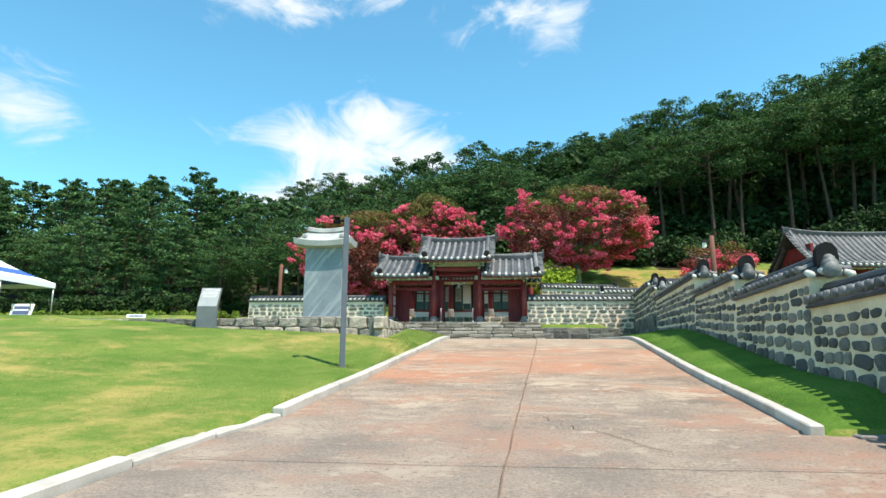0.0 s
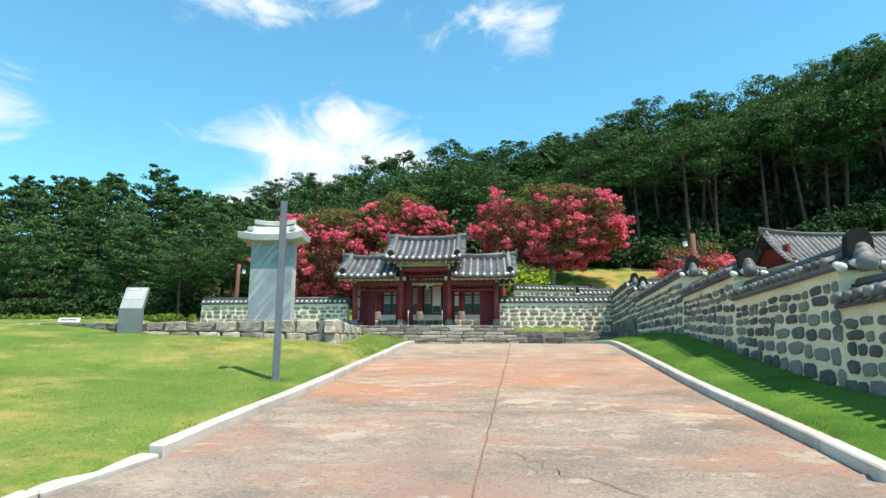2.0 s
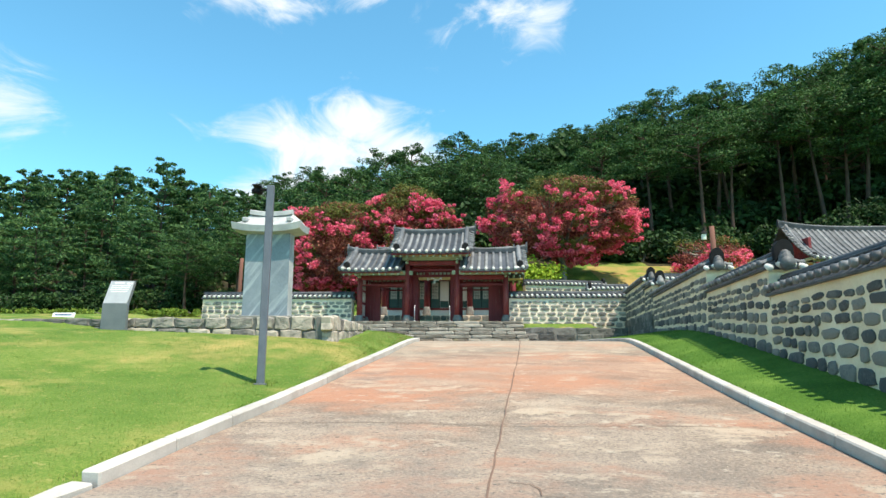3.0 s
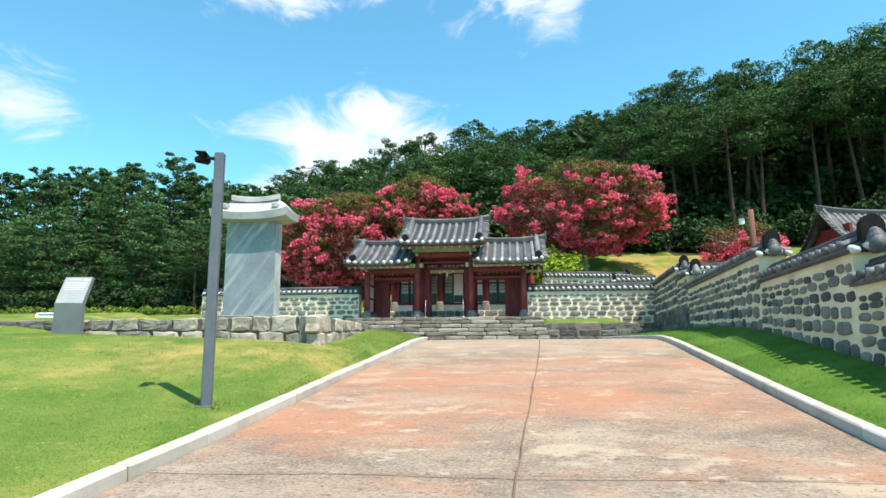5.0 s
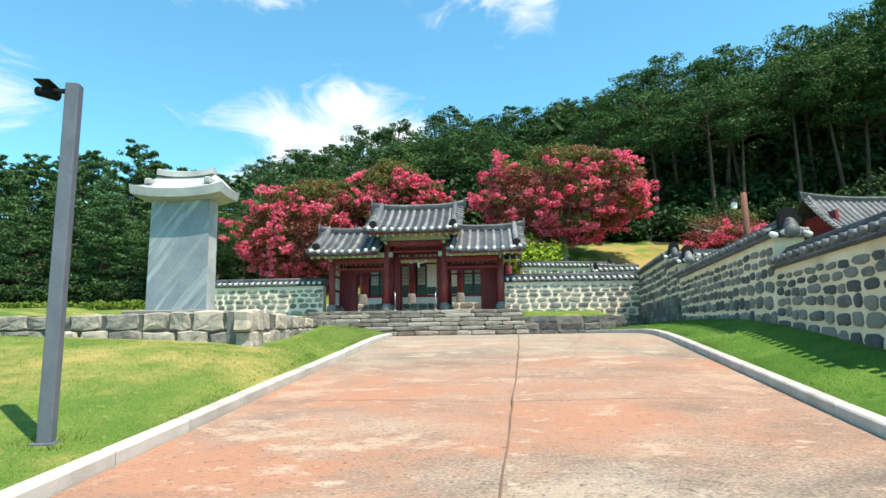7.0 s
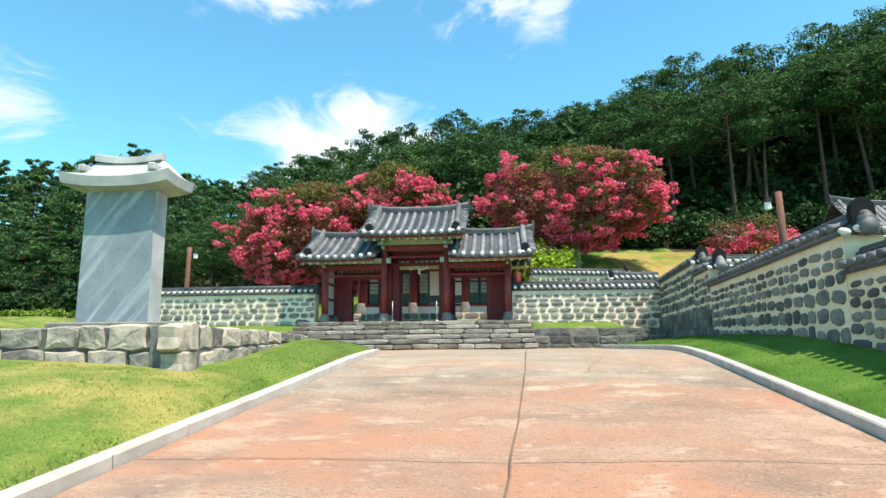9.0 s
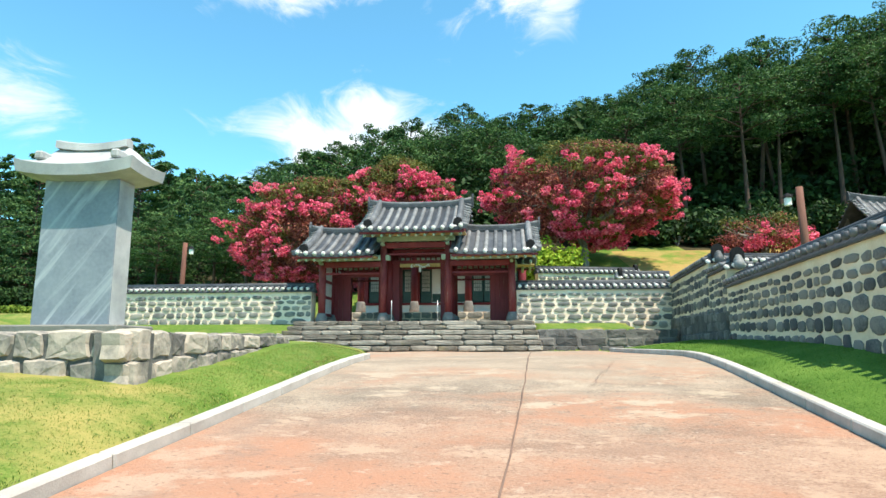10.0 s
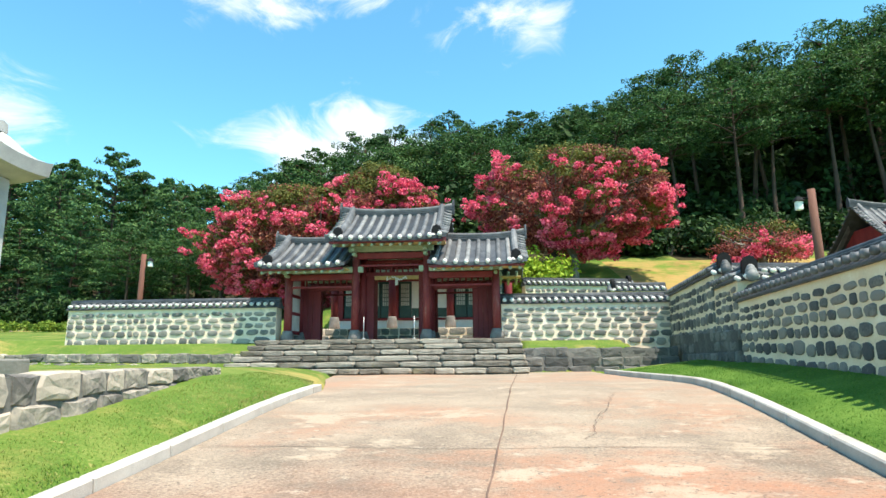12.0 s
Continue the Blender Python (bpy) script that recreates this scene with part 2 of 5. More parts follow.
M["pink"] = material("pink_blossom", [(.55, .05, .12), (.80, .13, .23), (.92, .25, .34)], scale=.6, rough=.8, bump=0, island=.55, translucent=.35, coord="Object", spec=.2)
M["lime"] = material("lime_leaves", [(.16, .26, .02), (.28, .4, .03), (.42, .52, .06)], scale=.5, rough=.7, bump=0, island=.5, translucent=.3, coord="Object", spec=.2)
M["bank"] = material("bank_weeds", [(.12, .19, .03), (.2, .28, .04), (.28, .36, .06)], scale=.5, rough=.8, bump=0, island=.5, translucent=.3, coord="Object", spec=.2)
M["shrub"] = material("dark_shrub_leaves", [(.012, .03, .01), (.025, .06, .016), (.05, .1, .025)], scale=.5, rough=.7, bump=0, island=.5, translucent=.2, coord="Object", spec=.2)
M["wood_post"] = material("brown_post", [(.11, .045, .03), (.19, .08, .055)], scale=3, rough=.8, bump=.3, coord="World", stretch=(2, 2, .3))
M["canvas"] = material("white_canvas", [(.74, .76, .8), (.82, .84, .87)], scale=2, rough=.85, bump=.1, coord="World")
M["blue"] = material("blue_canvas", [(.03, .09, .42), (.05, .13, .52)], scale=2, rough=.8, bump=.1, coord="World")
M["steel"] = material("galvanised_steel", [(.45, .45, .46), (.6, .6, .6)], scale=6, rough=.4, metal=.6, coord="World")
M["navy"] = material("blue_print", [(.08, .1, .2), (.12, .14, .26)], scale=6, rough=.5, coord="World")

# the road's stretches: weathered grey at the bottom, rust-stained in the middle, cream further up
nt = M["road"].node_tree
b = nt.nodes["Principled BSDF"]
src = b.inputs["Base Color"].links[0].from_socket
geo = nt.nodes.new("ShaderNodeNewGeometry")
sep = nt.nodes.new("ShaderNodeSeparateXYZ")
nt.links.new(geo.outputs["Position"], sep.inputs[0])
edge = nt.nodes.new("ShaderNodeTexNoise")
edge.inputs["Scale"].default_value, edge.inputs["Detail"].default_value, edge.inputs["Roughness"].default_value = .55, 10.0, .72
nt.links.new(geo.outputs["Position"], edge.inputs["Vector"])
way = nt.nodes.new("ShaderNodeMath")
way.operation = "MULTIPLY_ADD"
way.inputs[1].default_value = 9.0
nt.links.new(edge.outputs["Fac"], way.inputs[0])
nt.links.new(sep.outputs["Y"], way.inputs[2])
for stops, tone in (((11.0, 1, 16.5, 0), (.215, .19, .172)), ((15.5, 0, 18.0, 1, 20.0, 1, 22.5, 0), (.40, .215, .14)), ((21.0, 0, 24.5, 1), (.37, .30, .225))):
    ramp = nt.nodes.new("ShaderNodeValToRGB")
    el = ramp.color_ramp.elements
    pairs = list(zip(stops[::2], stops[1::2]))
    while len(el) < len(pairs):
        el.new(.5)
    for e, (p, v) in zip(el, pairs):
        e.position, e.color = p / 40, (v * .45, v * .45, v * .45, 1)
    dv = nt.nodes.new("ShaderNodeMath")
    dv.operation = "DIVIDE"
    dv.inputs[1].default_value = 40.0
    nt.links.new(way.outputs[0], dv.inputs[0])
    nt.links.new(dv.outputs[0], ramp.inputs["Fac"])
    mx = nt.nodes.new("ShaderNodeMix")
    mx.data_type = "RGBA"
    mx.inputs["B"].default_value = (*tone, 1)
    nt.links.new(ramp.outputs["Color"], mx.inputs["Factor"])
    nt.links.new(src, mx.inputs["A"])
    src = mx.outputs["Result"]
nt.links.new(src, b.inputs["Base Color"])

# grey-blue marble with diagonal veins
M["marble"] = material("veined_marble", [(.16, .185, .215), (.22, .25, .28), (.28, .31, .335)], scale=1.2, fine=20, rough=.5, bump=.06, coord="World")
nt = M["marble"].node_tree
b = nt.nodes["Principled BSDF"]
src = b.inputs["Base Color"].links[0].from_socket
geo = nt.nodes.new("ShaderNodeNewGeometry")
mp = nt.nodes.new("ShaderNodeMapping")
mp.vector_type = "TEXTURE"
mp.inputs["Rotation"].default_value = (0, radians(-52), 0)
mp.inputs["Scale"].default_value = (3.2, 3.2, .24)
wv = nt.nodes.new("ShaderNodeTexNoise")
wv.inputs["Scale"].default_value, wv.inputs["Detail"].default_value, wv.inputs["Distortion"].default_value = 1.5, 8.0, .7
mr = nt.nodes.new("ShaderNodeMapRange")
mr.inputs["From Min"].default_value, mr.inputs["From Max"].default_value = .5, .66
mx = nt.nodes.new("ShaderNodeMix")
mx.data_type = "RGBA"
mx.inputs["B"].default_value = (.42, .45, .47, 1)
nt.links.new(geo.outputs["Position"], mp.inputs["Vector"])
nt.links.new(mp.outputs["Vector"], wv.inputs["Vector"])
nt.links.new(wv.outputs["Fac"], mr.inputs["Value"])
nt.links.new(mr.outputs["Result"], mx.inputs["Factor"])
nt.links.new(src, mx.inputs["A"])
nt.links.new(mx.outputs["Result"], b.inputs["Base Color"])

# ---- building helpers ----
R = random.Random(7)


def mesh_of(bm, name, mats, smooth=False):
    me = bpy.data.meshes.new(name)
    bm.normal_update()
    bm.to_mesh(me)
    bm.free()
    for m in mats if isinstance(mats, (list, tuple)) else [mats]:
        me.materials.append(m)
    if smooth:
        for p in me.polygons:
            p.use_smooth = True
    return me


def part(name, bm, mat, parent, label="", smooth=False):
    ob = new(name, mesh_of(bm, name, mat, smooth) if isinstance(bm, bmesh.types.BMesh) else bm)
    ob.parent = parent
    if label:
        ob["label"] = label
    return ob


def thing(name, label, category, m=Matrix(), group="", kind=""):
    ob = new(name)
    ob.empty_display_size = 0.1
    ob.matrix_basis = m
    return tagged(ob, label, category, group, kind)


def box(bm, c, s, m=None, bevel=0.0, mat=0):
    """A box of size s round c, turned by m, with bevelled edges."""
    v = [bm.verts.new((c[0] + s[0] * (i - .5), c[1] + s[1] * (j - .5), c[2] + s[2] * (k - .5))) for i in (0, 1) for j in (0, 1) for k in (0, 1)]
    fs = [bm.faces.new([v[i] for i in q]) for q in ((0, 1, 3, 2), (4, 6, 7, 5), (0, 4, 5, 1), (2, 3, 7, 6), (0, 2, 6, 4), (1, 5, 7, 3))]
    for f in fs:
        f.material_index = mat
    if bevel:
        r = bmesh.ops.bevel(bm, geom=list({e for f in fs for e in f.edges}), offset=bevel, segments=1, affect="EDGES", profile=.5)
        v = list({x for f in r["faces"] for x in f.verts} | {x for x in v if x.is_valid})
    if m is not None:
        for x in v:
            x.co = m @ x.co
    return bm


def boxes(*items, bevel=0.0):
    bm = bmesh.new()
    for c, s, *m in items:
        box(bm, c, s, m[0] if m else None, bevel)
    return bm


def tube(bm, pts, radii, n=10, cap=True, mat=0):
    """A round tube through the points."""
    rings = []
    pts = [Vector(p) for p in pts]
    for i, p in enumerate(pts):
        d = (pts[min(i + 1, len(pts) - 1)] - pts[max(i - 1, 0)]).normalized()
        a = d.orthogonal().normalized() if i == 0 else (rings[-1][1] - d * rings[-1][1].dot(d)).normalized()
        b2 = d.cross(a)
        r = radii[i] if isinstance(radii, (list, tuple)) else radii
        rings.append(([bm.verts.new(p + (a * math.cos(2 * math.pi * k / n) + b2 * math.sin(2 * math.pi * k / n)) * r) for k in range(n)], a))
    for (r0, _), (r1, _) in zip(rings, rings[1:]):
        for k in range(n):
            bm.faces.new((r0[k], r0[(k + 1) % n], r1[(k + 1) % n], r1[k])).material_index = mat
    if cap:
        bm.faces.new(rings[0][0][::-1]).material_index = mat
        bm.faces.new(rings[-1][0]).material_index = mat
    return bm


def sweep(bm, profile, path, mat=0, close=True):
    """Sweeps a closed profile of (across, up) along level-ish points; across is to the right of the way."""
    rings = []
    path = [Vector(p) for p in path]
    for i, p in enumerate(path):
        d = path[min(i + 1, len(path) - 1)] - path[max(i - 1, 0)]
        side = Vector((d.y, -d.x, 0)).normalized()
        rings.append([bm.verts.new(p + side * u + Vector((0, 0, w))) for u, w in profile])
    k = len(profile)
    for r0, r1 in zip(rings, rings[1:]):
        for j in range(k):
            bm.faces.new((r0[j], r1[j], r1[(j + 1) % k], r0[(j + 1) % k])).material_index = mat
    if close:
        bm.faces.new(rings[0]).material_index = mat
        bm.faces.new(rings[-1][::-1]).material_index = mat
    bmesh.ops.recalc_face_normals(bm, faces=bm.faces)
    return bm


def interp(table, v):
    if v <= table[0][0]:
        return table[0][1]
    for (a, p), (b3, q) in zip(table, table[1:]):
        if v <= b3:
            return p + (q - p) * (v - a) / (b3 - a)
    return table[-1][1]


def sstep(a, b3, v):
    u = min(1, max(0, (v - a) / (b3 - a)))
    return u * u * (3 - 2 * u)


def stone_meshes(name, mat, count, n=9, power=2.6, rough=.12, proud=.28):
    """Rounded stones of about 1 x 1 facing -y, to be scaled."""
    made = []
    for _ in range(count):
        bm = bmesh.new()
        rim, mid = [], []
        jit = [1 + R.uniform(-rough, rough) for _ in range(n)]
        for k in range(n):
            a = 2 * math.pi * (k + R.uniform(-.2, .2)) / n
            c, s = math.cos(a), math.sin(a)
            r = .5 / (abs(c) ** power + abs(s) ** power) ** (1 / power) * jit[k]
            rim.append(bm.verts.new((c * r, .5, s * r)))
            mid.append(bm.verts.new((c * r * .86, -proud * R.uniform(.7, 1.15), s * r * .86)))
        edge = [bm.verts.new((v.co.x, -.05, v.co.z)) for v in rim]
        top = bm.verts.new((R.uniform(-.08, .08), -proud * R.uniform(.9, 1.15), R.uniform(-.08, .08)))
        for k in range(n):
            j = (k + 1) % n
            bm.faces.new((rim[k], rim[j], edge[j], edge[k]))
            bm.faces.new((edge[k], edge[j], mid[j], mid[k]))
            bm.faces.new((mid[k], mid[j], top))
        bmesh.ops.recalc_face_normals(bm, faces=bm.faces)
        made.append(mesh_of(bm, name, mat, smooth=True))
    return made


STONES = stone_meshes("stone", M["stone"], 16, n=11, power=3.6, rough=.12, proud=.3)

PALE_STONES = stone_meshes("stone", M["stone_pale"], 14, n=11, power=3.4, rough=.12, proud=.3)


def block_meshes(name, mat, count, jitter=.085, proud=.3):
    """Rough squared blocks of about 1 x 1 facing -y, with worn corners."""
    made = []
    for _ in range(count):
        bm = bmesh.new()
        rim = []
        for ax, az in ((-.5, -.5), (-.17, -.5), (.17, -.5), (.5, -.5), (.5, 0), (.5, .5), (.17, .5), (-.17, .5), (-.5, .5), (-.5, 0)):
            k = .93 if abs(ax) == .5 and abs(az) == .5 else 1.0
            rim.append(((ax * k + R.uniform(-jitter, jitter) * .8), (az * k + R.uniform(-jitter, jitter))))
        back = [bm.verts.new((x, .5, z)) for x, z in rim]
        edge = [bm.verts.new((x, -proud * .45, z)) for x, z in rim]
        mid = [bm.verts.new((x * .87, -proud * R.uniform(.82, 1.08), z * .85)) for x, z in rim]
        inner = [bm.verts.new((x * .45 + R.uniform(-.05, .05), -proud * R.uniform(.93, 1.08), z * .45 + R.uniform(-.05, .05))) for x, z in rim]
        top = bm.verts.new((R.uniform(-.1, .1), -proud * R.uniform(.9, 1.15), R.uniform(-.1, .1)))
        n = len(rim)
        for k in range(n):
            j = (k + 1) % n
            bm.faces.new((back[k], back[j], edge[j], edge[k]))
            bm.faces.new((edge[k], edge[j], mid[j], mid[k]))
            bm.faces.new((mid[k], mid[j], inner[j], inner[k]))
            bm.faces.new((inner[k], inner[j], top))
        bmesh.ops.recalc_face_normals(bm, faces=bm.faces)
        made.append(mesh_of(bm, name, mat))
    return made


RUBBLE = block_meshes("rubble_stone", M["rubble"], 12)
SHADED_BLOCKS = block_meshes("rubble_stone", M["darkstone"], 10)
PALE_RUBBLE = block_meshes("plinth_stone", M["stone_pale"], 8, .07, .3)
STEPS = block_meshes("step_stone", M["step"], 10, .025, .12)


def place_stone(meshes, parent, name, m):
    ob = new(name, R.choice(meshes))
    ob.parent = parent
    ob.matrix_basis = m
    return ob

# ---- the lie of the land ----
SL0, SL1, RY0, RY1, RZ0 = .098, .008, 19.5, 24.0, 1.373
LEFT_KERB = [(-8, -5.5), (0, -3.6), (3, -2.6), (4.5, -2.2), (5.5, -2.0), (6.5, -1.88), (7.55, -1.52), (8.0, -1.43), (9.5, -1.32), (11, -1.15), (13, -1.0), (15, -.87), (16, -.78), (18, -.64), (20, -.53), (22.4, -.4), (24, -.75), (26, -1.25), (28.3, -1.62)]
KERB_END = 22.4                                          # the left kerb stones stop here
RIGHT_KERB = [(7.35, 4.2), (8.7, 4.34), (11, 4.5), (13, 4.69), (15, 4.93), (17, 5.15), (19, 5.38), (21, 5.6), (22.3, 5.76), (23.2, 5.83), (24.2, 5.78), (25.4, 5.64), (26.7, 5.5), (28.6, 5.4)]
WALL_P, WALL_D = Vector((6.55, 14.44, 0)), Vector((.1164, .9932, 0))
BASE_RISE = [(8.3, .36), (10.8, .25), (13.3, .33), (16.6, .44), (19.1, .45), (22, .34), (26, .33), (33, .4)]


def zr(y):
    if y < RY0:
        return RZ0 + (y - RY0) * SL0
    u = min(y, RY1) - RY0
    return RZ0 + SL0 * u - (SL0 - SL1) / (RY1 - RY0) * u * u / 2 + max(0, y - RY1) * SL1


def lawn_datum(y):
    """The gentler fall of the lawn beside the road."""
    u = min(max(y, 11), 24) - 11
    return .54 + min(0, y - 11) * .098 + .098 * u - .00204 * u * u + max(0, y - 24) * .045


def wall_x(y):
    return WALL_P.x + (y - WALL_P.y) * WALL_D.x / WALL_D.y


def plat_edge(y):
    """The x of the terrace's side, which runs back from its front corner."""
    return -1.75


def left_lawn(x, y):
    d = max(0, interp(LEFT_KERB, min(y, 28.3)) - x)
    mid = interp([(4, .3), (10, .45), (16, .7), (22, .6), (26, .33), (31, .12)], y)
    far = interp([(4, .3), (10, .45), (16, .72), (26, 1.0)], y)
    far = mid + (far - mid) * sstep(-12, -15, x)
    near = interp([(4, .1), (10, .1), (12.2, .08), (14, .3), (16, .5), (18.5, .46), (21, .56), (24, .42), (28, .2)], y)
    a = near + (far - near) * sstep(1.5, 8, d)
    z = zr(min(y, 30)) + .05 + (lawn_datum(min(y, 30)) + a - zr(min(y, 30))) * (1 - math.exp(-d / .8))
    z += .12 * math.sin(x * .35 + 1) * math.sin(y * .4) * sstep(2, 7, d) * sstep(30, 20, y)
    if y > 16.4 and x < plat_edge(y) + .3:
        w = sstep(16.7, 16.95, y) * sstep(.2, .5, plat_edge(y) + .02 - x) * sstep(29.5, 23, y)
        top = 1.93 + (2.45 - 1.93) * sstep(-7, -13, x) * sstep(18, 25, y)
        z = z + (max(z, top) - z) * w
    return z


def hill(x, y):
    """The slopes behind the enclosure."""
    u = max(0, y - 33)
    right = 2.6 + .33 * min(u, 42) + .3 * min(40, max(0, x - 25)) - .1 * max(0, u - 50) + .5 * min(20, max(0, u - 27)) * sstep(2, 14, x)
    left = 2.75 + .075 * min(u, 51) + .55 * min(40, max(0, y - 84)) - .2 * max(0, y - 130)
    return max(-5, left + (right - left) * sstep(-14, 5, x))


def ground(x, y):
    if y >= 34:
        z = hill(x, y)
        if -14 < x < 3.5 and y < 44:
            z = z + (2.75 - z) * sstep(-14, -12, x) * sstep(3.5, 2, x) * sstep(44, 41, y)
        return z
    if y >= 32.4 and x < 8.4:
        return 2.62
    wx = wall_x(y)
    if x > wx:
        far = zr(y) + .6 + .11 * (x - wx)
        return far + (hill(x, y) - far) * sstep(22, 34, y)
    if y < 28.6 and x > interp(RIGHT_KERB, y) + .12 and y > 7.35:
        k = interp(RIGHT_KERB, y)
        f = min(1, max(0, (x - k) / max(.3, wx - .3 - k)))
        return zr(y) + .06 + (interp(BASE_RISE, y) - .06) * f * sstep(7.2, 8.8, y)
    if 3.4 < x < 6.25 and 28.6 <= y < 30.4:
        return zr(y) - .12
    if x > 3.4 and y >= 28.6:
        return zr(28.6) + .05 + (2.34 - zr(28.6)) * sstep(30.62, 30.85, y) * sstep(7.3, 6.6, x) + (.22 * sstep(30.8, 32.4, y))
    if x < interp(LEFT_KERB, min(y, 28.3)) - .12 and (y < 28.3 or x < -5):
        z = left_lawn(x, y)
        if y > 30.2:
            z = z + (2.28 - z) * sstep(31.0, 31.2, y) * sstep(-13.5, -12, x) + .32 * sstep(31.2, 32.6, y)
        return z
    return zr(y) - .12


def line_steps(lo, hi, fine_lo, fine_hi, step, grow=1.22):
    v = list(np.arange(fine_lo, fine_hi + 1e-6, step))
    s, a = step, v[-1]
    while a < hi:
        s *= grow
        a += s
        v.append(a)
    s, a = step, v[0]
    low = []
    while a > lo:
        s *= grow
        a -= s
        low.append(a)
    return low[::-1] + v


gx, gy = line_steps(-420, 420, -16, 12, .22), line_steps(-80, 620, 3, 36, .22)
gv = [(x, y, ground(x, y)) for y in gy for x in gx]
nx = len(gx)
gf = [(j * nx + i, j * nx + i + 1, (j + 1) * nx + i + 1, (j + 1) * nx + i) for j in range(len(gy) - 1) for i in range(nx - 1)]
me = bpy.data.meshes.new("ground")
me.from_pydata(gv, [], gf)
me.materials.append(M["grass"])
me.materials.append(M["litter"])
me.materials.append(M["dry"])
me.materials.append(M["verge"])
for p in me.polygons:
    p.use_smooth = True
    cx, cy, _ = p.center
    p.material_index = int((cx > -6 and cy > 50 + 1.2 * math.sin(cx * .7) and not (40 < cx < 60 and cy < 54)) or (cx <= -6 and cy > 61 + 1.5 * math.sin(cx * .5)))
    if 9.5 < cx < 24 and 39 < cy < 49.5:
        p.material_index = 2
    if 7.3 < cy < 28 and interp(RIGHT_KERB, cy) < cx < wall_x(cy):
        p.material_index = 3
tagged(new("ground", me), "mown green lawn with dry yellow patches, rising to wooded slopes", "lawn", kind="structure")

# road: concrete slabs between the kerbs
ry = list(np.arange(-14, 30.5, .3))
rows = []
for y in ry:
    a = interp(LEFT_KERB, y) + .01
    b3 = interp(RIGHT_KERB, y) - .01 if y >= 7.35 else 30
    rows.append([(a + (b3 - a) * k / 12, y, zr(y) + .012 * math.sin(y * 1.7 + k) * (0 < k < 12)) for k in range(13)])
me = bpy.data.meshes.new("road")
rv = [p for r in rows for p in r]
me.from_pydata(rv, [], [(j * 13 + i, j * 13 + i + 1, (j + 1) * 13 + i + 1, (j + 1) * 13 + i) for j in range(len(rows) - 1) for i in range(12)])
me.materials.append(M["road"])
for p in me.polygons:
    p.use_smooth = True
road = tagged(new("road", me), "worn grey and rust-stained concrete road sloping up to the steps", "road", kind="structure")


def road_joint(pts, w):
    bm = bmesh.new()
    prev = None
    for i, (x, y) in enumerate(pts):
        d = Vector((pts[min(i + 1, len(pts) - 1)][0] - pts[max(0, i - 1)][0], pts[min(i + 1, len(pts) - 1)][1] - pts[max(0, i - 1)][1], 0)).normalized()
        s = Vector((d.y, -d.x, 0)) * w / 2
        z = zr(y) + .018
        cur = [bm.verts.new(Vector((x, y, z)) + s), bm.verts.new(Vector((x, y, z)) - s)]
        if prev:
            bm.faces.new((prev[0], cur[0], cur[1], prev[1]))
        prev = cur
    return bm


def wander(x0, y0, x1, y1, amp, n=24):
    return [(x0 + (x1 - x0) * i / n + R.uniform(-amp, amp), y0 + (y1 - y0) * i / n + R.uniform(-amp, amp)) for i in range(n + 1)]


part("joint", road_joint([(interp([(3, .85), (7.7, 1.28), (10.4, 1.54), (11.7, 1.67), (16.8, 2.17), (19, 2.38), (22.9, 2.7), (28.4, 3.15)], y) + R.uniform(-.01, .01), y) for y in np.arange(3, 28.5, .4)], .015), M["joint"], road, "rusty filled centre joint")
for y, a, b3 in ((14.2, -.9, 4.7), (18.3, -.6, 5.2), (22.4, -.3, 5.6), (10.16, -1.2, 4.35), (6.1, -1.8, 8)):
    part("cross_joint", road_joint(wander(a, y, b3, y - .08, .01, 30), .012), M["joint"], road)
part("crack", road_joint(wander(2.6, 6.6, 1.5, 8.2, .07, 16), .011), M["joint"], road, "thin wandering crack")
part("crack", road_joint(wander(3.2, 18.55, 4.05, 21.5, .05, 26), .008), M["joint"], road, "thin wandering crack")

# kerbs of granite blocks
def kerb_line(label, pts, length, width, high, side):
    th = thing("kerb", label, "kerb", kind="structure")
    d = [0]
    for p, q in zip(pts, pts[1:]):
        d.append(d[-1] + math.hypot(q[0] - p[0], q[1] - p[1]))
    def at(s):
        return interp(list(zip(d, [p[0] for p in pts])), s), interp(list(zip(d, [p[1] for p in pts])), s)
    s = 0
    while s < d[-1] - .2:
        e = min(s + length, d[-1])
        (x0, y0), (x1, y1) = at(s + .006), at(e - .006)
        ln = math.hypot(x1 - x0, y1 - y0)
        ang = math.atan2(y1 - y0, x1 - x0)
        sl = math.atan2(zr(y1) - zr(y0), ln)
        h = high if not callable(high) else high((y0 + y1) / 2)
        bm = box(bmesh.new(), (0, side * width / 2, (h - .25) / 2), (ln, width, h + .25), None, .015)
        k = part("kerb_stone", bm, M["kerb"], th)
        k.matrix_basis = Matrix.Translation(((x0 + x1) / 2, (y0 + y1) / 2, (zr(y0) + zr(y1)) / 2)) @ Matrix.Rotation(ang, 4, "Z") @ Matrix.Rotation(-sl, 4, "Y")
        s = e
    return th


kerb_line("pale granite kerb stones along the lawn edge", [(x, y) for y, x in LEFT_KERB if 8 <= y <= KERB_END], 1.0, .15, .105, 1)
kerb_line("low rust-stained granite edging flush with the lawn", [(x, y) for y, x in LEFT_KERB if y <= 8], 1.1, .2, lambda y: .04 + .05 * sstep(7, 5, y), 1)
kerb_line("pale granite kerb stones below the boundary wall", [(x, y) for y, x in RIGHT_KERB], 1.0, .15, .11, -1)
bm = bmesh.new()
for i in range(9):
    box(bm, (5.1 + i * 1.0, 7.35, 0), (.99, .32, .12), None, .01)
gut = part("gutter", bm, M["base"], None)
